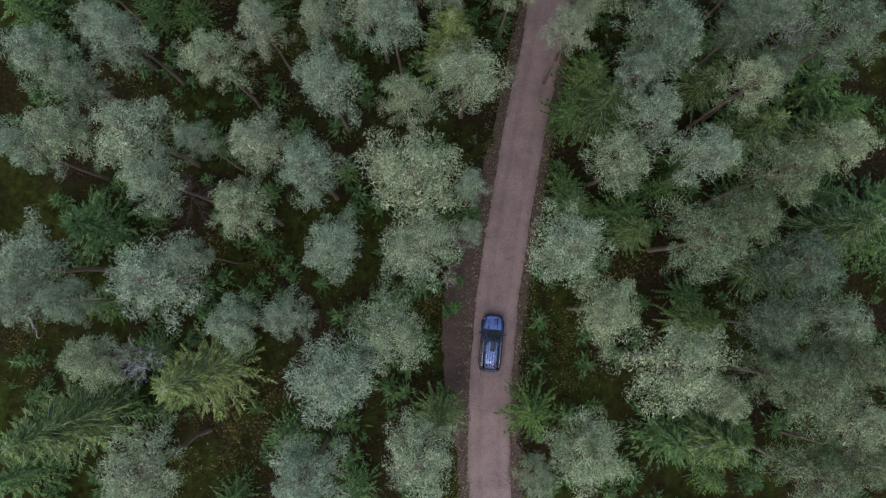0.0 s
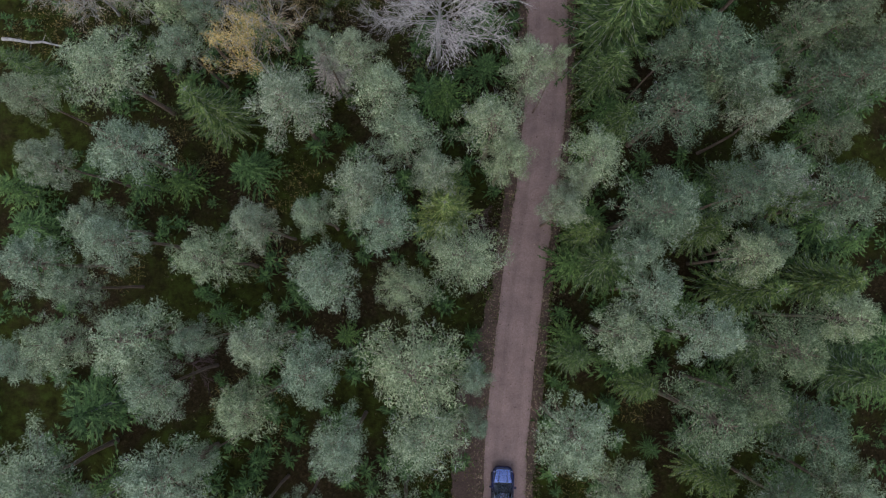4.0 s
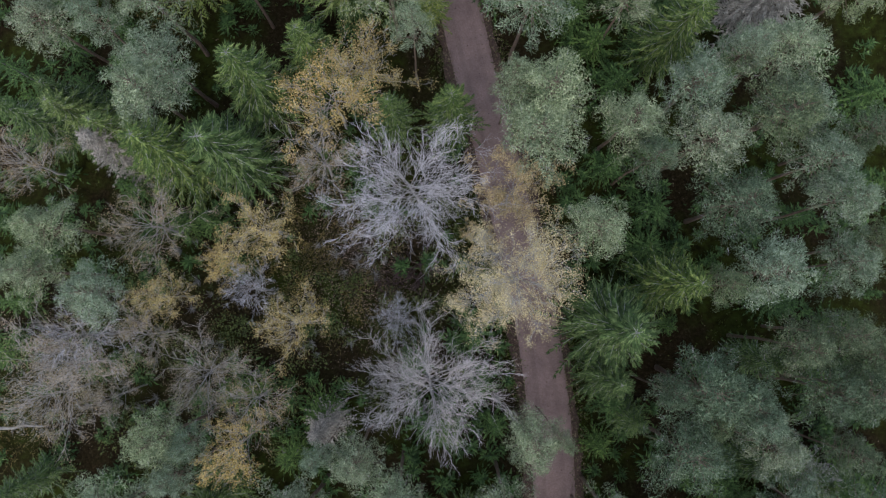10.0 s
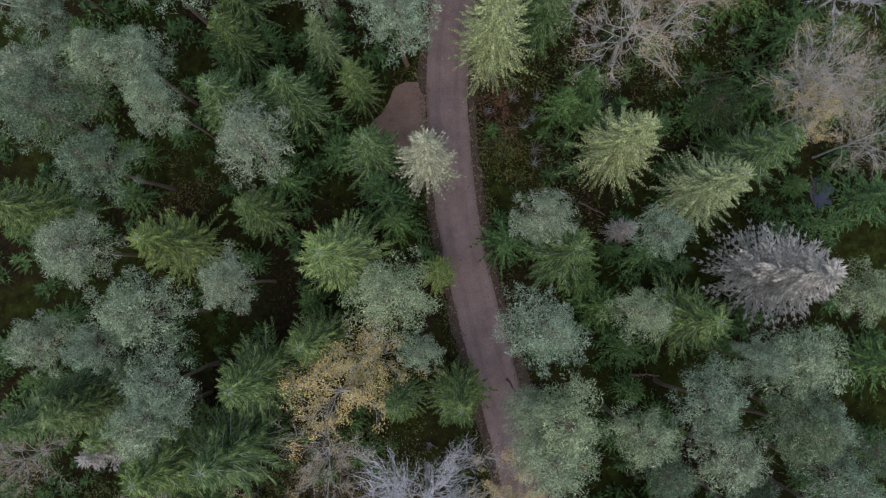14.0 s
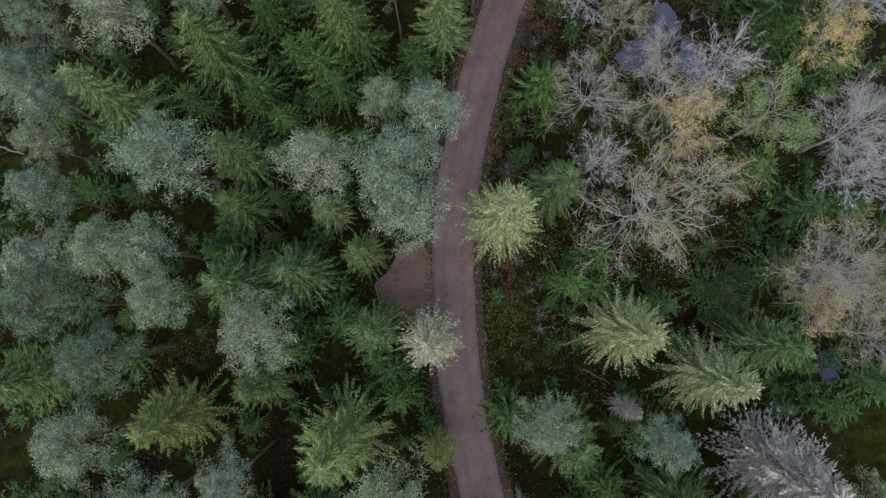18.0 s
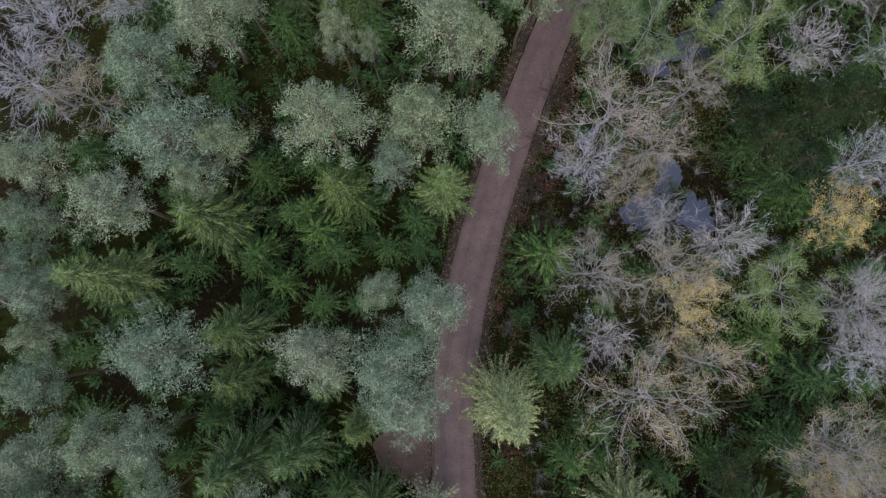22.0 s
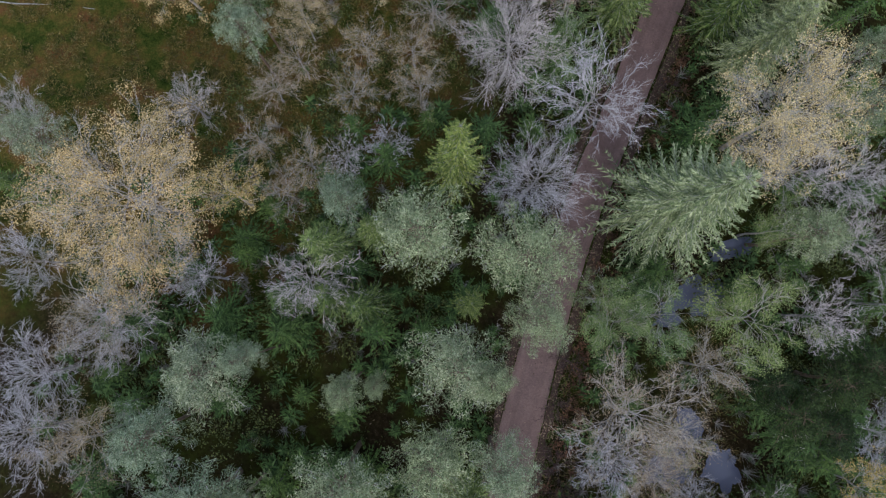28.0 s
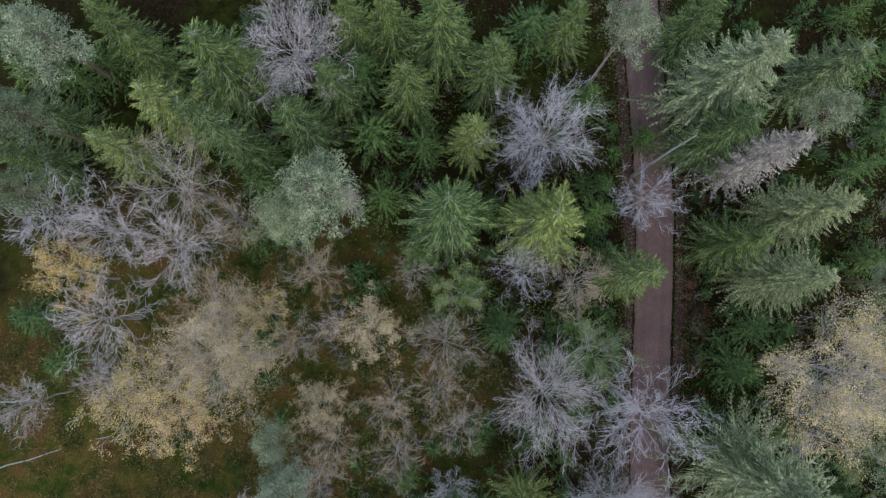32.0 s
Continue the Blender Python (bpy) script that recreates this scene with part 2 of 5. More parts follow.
def make_spruce(seed, needles, h=15.0, r=2.6, whorls=22, arms=10, steps=12, name="spruce_tree", low=0.12, droop=0.42, feather=1.0, twigs=True):
    """A spruce: whorls of drooping feathered branches round a straight trunk."""
    rng = np.random.default_rng(seed)
    root = new(name)
    s, pts = trunk_shape(rng, h, 0.011 * h, 0.02, 0.99)
    crown = Shape()
    up = np.array([0, 0, 1.0])
    for w in range(whorls):
        q = w / (whorls - 1)
        z0 = h * (low + (0.97 - low) * q ** 0.9)
        length = r * (1.02 - q) ** 0.8 * rng.uniform(0.85, 1.05) + 0.16
        n_arms = max(5, int(arms * (1 - 0.3 * q)))
        for i in range(n_arms):
            a = i * 2 * math.pi / n_arms + w * 1.1 + rng.normal(0, 0.2)
            ln = length * rng.uniform(0.62, 1.18)
            out = np.array([math.cos(a), math.sin(a), 0.0])
            cross = np.array([-out[1], out[0], 0.0])
            o = on_trunk(pts, z0)
            t = np.linspace(0.12, 1.0, steps)
            lift = (0.30 * q + 0.05) * t - (droop - 0.25 * q) * t ** 2 + 0.12 * t ** 4
            curl = rng.normal(0, 0.12)
            axis = o + out * (t * ln)[:, None] + cross * (curl * ln * t ** 2)[:, None] + up * (lift * ln)[:, None]
            bl = (0.20 + 0.19 * ln * (1.08 - t)) * feather
            for sgn in (-1, 1):
                way = unit(out * 0.85 + sgn * cross * 0.62 + rng.normal(0, 0.2, (steps, 3)) - up * 0.22)
                flat = unit(np.cross(way, up + rng.normal(0, 0.3, (steps, 3))))
                crown.blades(axis, way, flat, bl * rng.uniform(0.75, 1.2, steps), 0.095 + 0.06 * bl)
            tipway = unit(out[None, :] + up * 0.15 + rng.normal(0, 0.12, (3, 3)))
            crown.blades(axis[[-1, -2, -3]], tipway, unit(np.cross(tipway, up)), np.array([0.30, 0.38, 0.44]), np.array([0.085, 0.10, 0.11]))
            mid = steps // 2
            if not twigs:
                continue
            s.spike(o, axis[mid] + up * 0.07, 0.028)
            s.spike(axis[mid - 1] + up * 0.07, axis[-1] + up * 0.06, 0.020)
    top = np.array([[pts[-1, 0], pts[-1, 1], h * 0.94]] * 3)
    crown.blades(top, unit(np.array([[0.1, 0, 1.0], [-0.1, 0.1, 1], [0, -0.1, 1]])), np.array([[1.0, 0, 0], [0, 1, 0], [0.7, 0.7, 0]]), np.array([0.6] * 3), np.array([0.15] * 3))
    s.done("trunk", SPRUCE_BARK, root)
    crown.done("crown", needles, root)
    return root


def make_broadleaf(seed, twigs, leaves, n_leaves, h=13.0, r=3.0, name="bare_tree", leaf=0.075, limbs=24, sub=7, fine=5, last=3, trunk_mat=None, spread=0.42):
    """A broad-leaved tree in autumn: forked, bending limbs, ever finer twigs, and the leaves that are left."""
    rng = np.random.default_rng(seed)
    root = new(name)
    s, pts = trunk_shape(rng, h * 0.72, 0.12 * r / 3.0, 0.10, 0.95)
    tw = Shape()
    ends = []
    up = np.array([0, 0, 1.0])

    def bent(o, d, length, steps, wander, lift):
        """A line that wanders from o and slowly turns upwards."""
        line = [o]
        for _ in range(steps):
            d = unit(d + rng.normal(0, wander, 3) + up * lift)
            line.append(line[-1] + d * length / steps)
        return np.array(line)

    for i in range(limbs):
        q = (i + 0.4) / limbs
        a = i * 2.4 + rng.normal(0, 0.3)
        out = np.array([math.cos(a), math.sin(a), 0.0])
        reach = r * (0.95 - 0.62 * q ** 1.5) * rng.uniform(0.78, 1.08)
        o = on_trunk(pts, h * (0.34 + 0.34 * q))
        rise = h * (0.86 - 0.10 * (1 - q) + rng.uniform(-0.05, 0.06)) - o[2]
        limb = bent(o, unit(out * reach + up * rise * 0.45), math.hypot(reach * 0.86, rise * 0.9), 5, 0.11, 0.04)
        s.tube(limb, np.array([0.026, 0.022, 0.018, 0.014, 0.010, 0.006]) * (r / 3.0) ** 0.5, 3)
        for j in range(sub):
            f = (0.18 + 0.82 * (j + rng.uniform(0.1, 0.9)) / sub) * 4.99
            c = limb[int(f)] + (limb[int(f) + 1] - limb[int(f)]) * (f % 1)
            along = unit(limb[int(f) + 1] - limb[int(f)])
            d = unit(along + unit(np.cross(along, rng.normal(0, 1, 3))) * rng.uniform(0.55, 1.15))
            branch = bent(c, d, r * rng.uniform(0.26, 0.46) * (1.15 - 0.1 * f), 2, 0.22, 0.05)
            tw.tube(branch[:2], [0.016, 0.012], 3)
            tw.spike(branch[1], branch[2], 0.012)
            for k in range(fine):
                g0 = rng.uniform(0.15, 1.9)
                g = branch[int(g0)] + (branch[int(g0) + 1] - branch[int(g0)]) * (g0 % 1)
                d2 = unit(d + rng.normal(0, spread, 3))
                e2 = g + d2 * r * rng.uniform(0.13, 0.27)
                tw.spike(g, e2, 0.011)
                for m in range(last):
                    g2 = g + (e2 - g) * rng.uniform(0.2, 0.95)
                    e3 = g2 + unit(d2 + rng.normal(0, 0.55, 3)) * r * rng.uniform(0.07, 0.15)
                    tw.spike(g2, e3, 0.008)
                    ends.append(e3)
    s.done("trunk", trunk_mat or GREY_BARK, root)
    tw.done("crown", twigs, root)
    if n_leaves:
        ends = np.array(ends)
        patch = np.array([noise.noise(Vector(e * 0.55) + Vector((seed * 7.3, 0, 0))) for e in ends])
        order = np.argsort(-patch + rng.normal(0, 0.15, len(ends)))
        pick = ends[order[: max(60, int(len(ends) * 0.72))]]
        base = pick[rng.integers(0, len(pick), n_leaves)] + rng.normal(0, 0.16, (n_leaves, 3))
        way = unit(rng.normal(0, 1, (n_leaves, 3)) * np.array([1, 1, 0.5]))
        side = unit(np.cross(way, rng.normal(0, 0.5, (n_leaves, 3)) + np.array([0, 0, 1.0])))
        lv = Shape()
        lv.blades(base, way, side, rng.uniform(0.7, 1.3, n_leaves) * leaf, rng.uniform(0.7, 1.2, n_leaves) * leaf)
        lv.done("foliage", leaves, root)
    return root


# ---- the ground ----
ROAD = [
    (1.91, -60.0), (3.91, -21.0), (3.95, -14.0), (4.16, -7.0), (4.81, 0.0), (5.89, 7.0), (7.13, 14.0), (8.57, 21.0),
    (9.73, 28.0), (10.33, 35.0), (10.43, 42.0), (10.47, 49.0), (10.35, 56.0), (10.51, 63.0), (11.37, 70.0), (12.91, 77.0),
    (15.45, 84.0), (18.93, 91.0), (23.07, 98.0), (27.71, 105.0), (32.92, 112.0), (38.85, 119.0), (44.62, 126.0), (49.49, 133.0),
    (54.16, 140.0), (58.78, 147.0), (63.41, 154.0), (68.03, 161.0), (94.43, 201.0),
]
PONDS = [
    (35.7, 86.5, 1.6, 2.3), (34.2, 90.2, 1.4, 2.1), (35.2, 99.8, 1.6, 1.4), (38.6, 100.3, 2.8, 2.0), (42.4, 103.3, 2.6, 1.2), (40.6, 59.5, 1.3, 2.1), (31.1, 88.4, 1.6, 1.2), (31.5, 87.6, 2.3, 1.6),
    (34.4, 90.9, 1.1, 1.6), (31.9, 88.4, 1.7, 1.0), (35.5, 86.6, 1.6, 1.3), (36.7, 82.1, 1.4, 0.8),
]
LAYBY = [
    (11.8, 76.0), (8.8, 76.6), (6.9, 74.9), (4.7, 73.5), (4.3, 72.1), (6.5, 71.1), (10.2, 68.9),
]


def spline(points, step=0.6):
    p = [np.array(q, float) for q in points]
    p = [2 * p[0] - p[1]] + p + [2 * p[-1] - p[-2]]
    out = []
    for i in range(1, len(p) - 2):
        n = max(2, int(np.linalg.norm(p[i + 1] - p[i]) / step))
        for j in range(n):
            t = j / n
            out.append(0.5 * (2 * p[i] + (p[i + 1] - p[i - 1]) * t + (2 * p[i - 1] - 5 * p[i] + 4 * p[i + 1] - p[i + 2]) * t * t + (3 * p[i] - p[i - 1] - 3 * p[i + 1] + p[i + 2]) * t ** 3))
    out.append(p[-2])
    return np.array(out)


LINE = spline(ROAD)
ALONG = unit(np.gradient(LINE, axis=0))
ACROSS = np.column_stack([ALONG[:, 1], -ALONG[:, 0]])


def from_road(x, y):
    """Metres from the road's middle line."""
    return math.sqrt(np.min((LINE[:, 0] - x) ** 2 + (LINE[:, 1] - y) ** 2))


def height_of(x, y):
    d = from_road(x, y)
    far = max(0.0, min(1.0, (d - 2.2) / 3.0))
    z = far * (0.22 * noise.noise(Vector((x * 0.16, y * 0.16, 0))) + 0.10 * noise.noise(Vector((x * 0.6, y * 0.6, 3))))
    ditch = math.exp(-((d - 3.3) / 0.7) ** 2)
    z -= 0.12 * ditch + 0.05
    for px, py, a, b in PONDS:
        e = ((x - px) / a) ** 2 + ((y - py) / b) ** 2
        z -= 0.35 * math.exp(-e * 1.2)
    return z


MEADOW = (5.0, 131.5, 0.0)


def build_ground():
    m, n, l, b = material("forest_floor", 1.0, spec=0.0)
    big = noise_at(n, l, 0.13, 4, 0.55)
    fine = noise_at(n, l, 4.0, 6, 0.75)
    moss = ramp(n, l, noise_at(n, l, 1.1, 6, 0.7), [(0.36, (0.012, 0.012, 0.004)), (0.50, (0.025, 0.029, 0.007)), (0.66, (0.038, 0.054, 0.011))])
    soil = ramp(n, l, fine, [(0.3, (0.008, 0.006, 0.004)), (0.52, (0.023, 0.016, 0.009)), (0.75, (0.066, 0.047, 0.028))])
    fac = ramp(n, l, big, [(0.42, (0.08, 0.08, 0.08)), (0.56, (0.9, 0.9, 0.9))])
    floor = mixed(n, l, "MIX", fac, soil, moss)
    # an open meadow of olive grass and rusty sedge on one side of the road
    tc, far = n.new("ShaderNodeTexCoord"), n.new("ShaderNodeVectorMath")
    far.operation = "DISTANCE"
    far.inputs[1].default_value = MEADOW
    l.new(tc.outputs["Object"], far.inputs[0])
    wob = n.new("ShaderNodeMath")
    wob.operation = "MULTIPLY_ADD"
    wob.inputs[1].default_value = 22.0
    l.new(noise_at(n, l, 0.2, 4), wob.inputs[0])
    l.new(far.outputs["Value"], wob.inputs[2])
    edge = n.new("ShaderNodeMapRange")
    for i, v in ((1, 27.0), (2, 38.0), (3, 1.0), (4, 0.0)):
        edge.inputs[i].default_value = v
    l.new(wob.outputs[0], edge.inputs[0])
    sedge = ramp(n, l, noise_at(n, l, 0.38, 8, 0.72), [(0.34, (0.015, 0.030, 0.007)), (0.45, (0.046, 0.060, 0.014)), (0.54, (0.098, 0.078, 0.023)), (0.63, (0.128, 0.066, 0.029))])
    blade = ramp(n, l, noise_at(n, l, 7.0, 6, 0.8), [(0.35, (0.45, 0.47, 0.4)), (0.65, (1.35, 1.3, 1.25))])
    sedge = mixed(n, l, "MULTIPLY", 1.0, sedge, blade)
    l.new(mixed(n, l, "MIX", edge.outputs[0], floor, sedge), b.inputs["Base Color"])
    bump(n, l, b, fine, 0.8, 0.08)
    xs = np.concatenate([[-1500, -600, -200, -90], np.arange(-60, 95, 1.1), [130, 250, 600, 1500]])
    ys = np.concatenate([[-1500, -600, -200, -70], np.arange(-40, 200, 1.1), [230, 350, 700, 1600]])
    verts, faces = [], []
    for y in ys:
        for x in xs:
            inside = -62 < x < 97 and -42 < y < 202
            verts.append((x, y, height_of(x, y) if inside else -0.05))
    w = len(xs)
    for j in range(len(ys) - 1):
        for i in range(w - 1):
            faces.append((j * w + i, j * w + i + 1, (j + 1) * w + i + 1, (j + 1) * w + i))
    ob = mesh_object("ground", verts, faces, m, smooth=True)
    tagged(ob, "dark mossy forest floor with brown soil and needles", "ground", kind="structure")


def gravel_material(name, a, b_, c):
    m, n, l, b = material(name, 0.9, spec=0.2)
    fine = noise_at(n, l, 9.0, 8, 0.8)
    big = noise_at(n, l, 0.5, 6, 0.65)
    col = ramp(n, l, fine, [(0.3, a), (0.52, b_), (0.75, c)])
    tone = ramp(n, l, big, [(0.32, (0.78, 0.77, 0.77)), (0.68, (1.14, 1.12, 1.11))])
    tc, xyz = n.new("ShaderNodeTexCoord"), n.new("ShaderNodeSeparateXYZ")
    l.new(tc.outputs["Object"], xyz.inputs[0])
    # the colour darkens to about 0.7 between y 55 and 115
    y_fade = n.new("ShaderNodeMapRange")
    for i, v in ((1, 55.0), (2, 115.0), (3, 1.0), (4, 0.0)):
        y_fade.inputs[i].default_value = v
    l.new(xyz.outputs[1], y_fade.inputs[0])
    zone = ramp(n, l, y_fade.outputs[0], [(0.0, (0.70, 0.66, 0.66)), (1.0, (1.0, 1.0, 1.0))])
    l.new(mixed(n, l, "MULTIPLY", 1.0, mixed(n, l, "MULTIPLY", 1.0, col, tone), zone), b.inputs["Base Color"])
    bump(n, l, b, fine, 0.6, 0.03)
    return m


def build_road():
    gravel = gravel_material("road_gravel", (0.165, 0.114, 0.104), (0.252, 0.180, 0.166), (0.36, 0.272, 0.254))
    rng = np.random.default_rng(4)
    # cross-section: crumbling edges, two smooth wheel ruts, a low middle ridge
    prof = [(-1.95, -0.16), (-1.68, -0.01), (-1.35, 0.035), (-0.95, 0.005), (-0.6, 0.01), (-0.2, 0.06), (0.2, 0.06), (0.6, 0.01), (0.95, 0.005), (1.35, 0.035), (1.68, -0.01), (1.95, -0.16)]
    verts, faces, k = [], [], len(prof)
    for i, (p, a) in enumerate(zip(LINE, ACROSS)):
        for o, z in prof:
            edge = abs(o) > 1.5
            j = noise.noise(Vector((i * 0.18, o * 3, 0))) * (0.16 if edge else 0.05) + (0.10 * noise.noise(Vector((i * 0.7, o * 3, 4))) if edge else 0.0)
            q = p + a * (o * (1.0 - 0.12 * max(0.0, min(1.0, (p[1] - 85) / 30))) + j)
            verts.append((q[0], q[1], z + 0.015 * noise.noise(Vector((q[0] * 1.5, q[1] * 1.5, 5)))))
    for i in range(len(LINE) - 1):
        for j in range(k - 1):
            faces.append((i * k + j, i * k + j + 1, (i + 1) * k + j + 1, (i + 1) * k + j))
    tagged(mesh_object("road", verts, faces, gravel, smooth=True), "pinkish brown gravel forest road with wheel ruts", "road", kind="structure")
    # the darker wheel tracks pressed into the gravel
    worn = gravel_material("packed_gravel", (0.148, 0.103, 0.094), (0.23, 0.165, 0.151), (0.335, 0.252, 0.234))
    for o in (-0.8, 0.75):
        v, f = [], []
        for i, (p, a) in enumerate(zip(LINE, ACROSS)):
            wdt = 0.2 + 0.12 * noise.noise(Vector((i * 0.3, o, 9)))
            for s in (-1, 1):
                q = p + a * (o + s * wdt + 0.05 * noise.noise(Vector((i * 0.12, o, 2))))
                v.append((q[0], q[1], 0.03))
        for i in range(len(LINE) - 1):
            f.append((2 * i, 2 * i + 1, 2 * i + 3, 2 * i + 2))
        tagged(mesh_object("wheel_track", v, f, worn), "darker packed wheel track along the gravel road", "road", kind="structure")
    # soft shoulders of reddish soil and trodden leaves
    soil = gravel_material("shoulder_soil", (0.04, 0.026, 0.02), (0.09, 0.06, 0.049), (0.18, 0.125, 0.105))
    for s in (-1, 1):
        v, f = [], []
        for i, (p, a) in enumerate(zip(LINE, ACROSS)):
            wide = 0.75 + 0.55 * noise.noise(Vector((p[1] * 0.09, s * 5.0, 0))) + 0.40 * noise.noise(Vector((p[1] * 0.8, s * 3.0, 1)))
            if s < 0 and -14 < p[1] < 12:
                wide += 2.3 * math.sin((p[1] + 14) / 26 * math.pi)
            for k in range(5):
                q = p + a * s * (1.75 + max(0.12, wide) * k / 4)
                lift = 0.07 if k < 4 else -0.04
                v.append((q[0], q[1], max(height_of(q[0], q[1]), -0.17) + lift))
        for i in range(len(LINE) - 1):
            for k in range(4):
                c = (i * 5 + k, i * 5 + k + 1, (i + 1) * 5 + k + 1, (i + 1) * 5 + k)
                f.append(c if s > 0 else c[::-1])
        tagged(mesh_object("road_shoulder", v, f, soil, smooth=True), "reddish brown soil shoulder strewn with leaves", "road", kind="structure")
    # a bare gravel patch beside the road
    red = gravel_material("red_gravel", (0.155, 0.098, 0.075), (0.245, 0.160, 0.122), (0.34, 0.235, 0.19))
    bm = bmesh.new()
    c = np.mean(LAYBY, 0)
    ring = []
    pts = spline(list(LAYBY) + [LAYBY[0]], 0.5)[:-1]
    mid = bm.verts.new((c[0], c[1], 0.09))
    for q in pts:
        q = q + rng.normal(0, 0.05, 2)
        ring.append(bm.verts.new((q[0], q[1], -0.015)))
    for i in range(len(ring)):
        bm.faces.new((mid, ring[i - 1], ring[i]))
    bmesh.ops.recalc_face_normals(bm, faces=bm.faces)
    tagged(part("gravel_patch", bm, red), "bare reddish gravel patch beside the road", "gravel", kind="structure")


def build_water():
    m, n, l, b = material("bog_water", 0.06, spec=0.5)
    # bluish base colour stands in for most of the sky's reflection
    b.inputs["Base Color"].default_value = (0.09, 0.098, 0.145, 1)
    t = noise_at(n, l, 3.0, 3)
    bump(n, l, b, t, 0.05, 0.02)
    for step, (px, py, a, c) in enumerate(PONDS):
        bm = bmesh.new()
        ring = []
        for i in range(72):
            w = i * 2 * math.pi / 72
            k = 0.82 + 0.5 * noise.noise(Vector((math.cos(w) * 1.7 + px, math.sin(w) * 1.7 + py, 0))) + 0.22 * noise.noise(Vector((math.cos(w) * 5 + px, math.sin(w) * 5 + py, 3)))
            ring.append(bm.verts.new((px + math.cos(w) * a * k, py + math.sin(w) * c * k, -0.17 - 0.005 * step)))
        bm.faces.new(ring)
        tagged(part("water", bm, m), "still bog water with the sky's reflection put into its colour", "water", kind="structure")


# ---- the forest ----
KINDS = {}
MADE = [0]


def plant(kind, x, y, h, r):
    protos, h0, r0 = KINDS[kind]
    rng = random.Random(MADE[0] * 31 + 5)
    MADE[0] += 1
    m = Matrix.Translation((x, y, height_of(x, y) - 0.02)) @ Matrix.Rotation(rng.uniform(0, 6.28), 4, "Z") @ Matrix.Diagonal((r / r0, r / r0, h / h0, 1))
    ob = copy_thing(protos[MADE[0] % len(protos)], m)
    words = ob["label"]
    if r < 0.75 * r0:
        words = words.replace("tall ", "slim ").replace("low ", "small low ")
    elif r > 1.1 * r0:
        words = words.replace("tall ", "broad tall ").replace("low ", "spreading ")
    if from_road(x, y) < 5.0:
        words += " beside the road"
    elif any((x - a) ** 2 + (y - b) ** 2 < 30 for a, b, _, _ in PONDS):
        words += " by the bog"
    elif (x - MEADOW[0]) ** 2 + (y - MEADOW[1]) ** 2 < 380:
        words += " on the meadow"
    ob["label"] = words
    return ob


def pine(x, y, h, r):
    plant("pine", x, y, h, r)


def dark_pine(x, y, h, r):
    plant("dark_pine", x, y, h, r)


def young_pine(x, y, h, r):
    plant("young_pine", x, y, h, r)


def spruce(x, y, h, r):
    plant("spruce", x, y, h, r)


def light_spruce(x, y, h, r):
    plant("light_spruce", x, y, h, r)


def grey_spruce(x, y, h, r):
    plant("large_spruce" if r > 3.3 else "grey_spruce", x, y, h, r)


def pale_spruce(x, y, h, r):
    plant("pale_spruce", x, y, h, r)


def frosted_spruce(x, y, h, r):
    plant("frosted_spruce", x, y, h, r)


def young_spruce(x, y, h, r):
    plant("young_spruce", x, y, h, r)


def bare_tree(x, y, h, r):
    plant("large_bare_tree" if r > 3.6 else "bare_tree", x, y, h, r)


def golden_birch(x, y, h, r):
    plant("large_golden_birch" if r > 3.6 else "golden_birch", x, y, h, r)


def tan_birch(x, y, h, r):
    plant("large_tan_birch" if r > 3.6 else "tan_birch", x, y, h, r)


def brown_birch(x, y, h, r):
    plant("brown_birch", x, y, h, r)


def green_birch(x, y, h, r):
    plant("green_birch", x, y, h, r)


def dark_shrub(x, y, h, r):
    plant("dark_shrub", x, y, h, r)


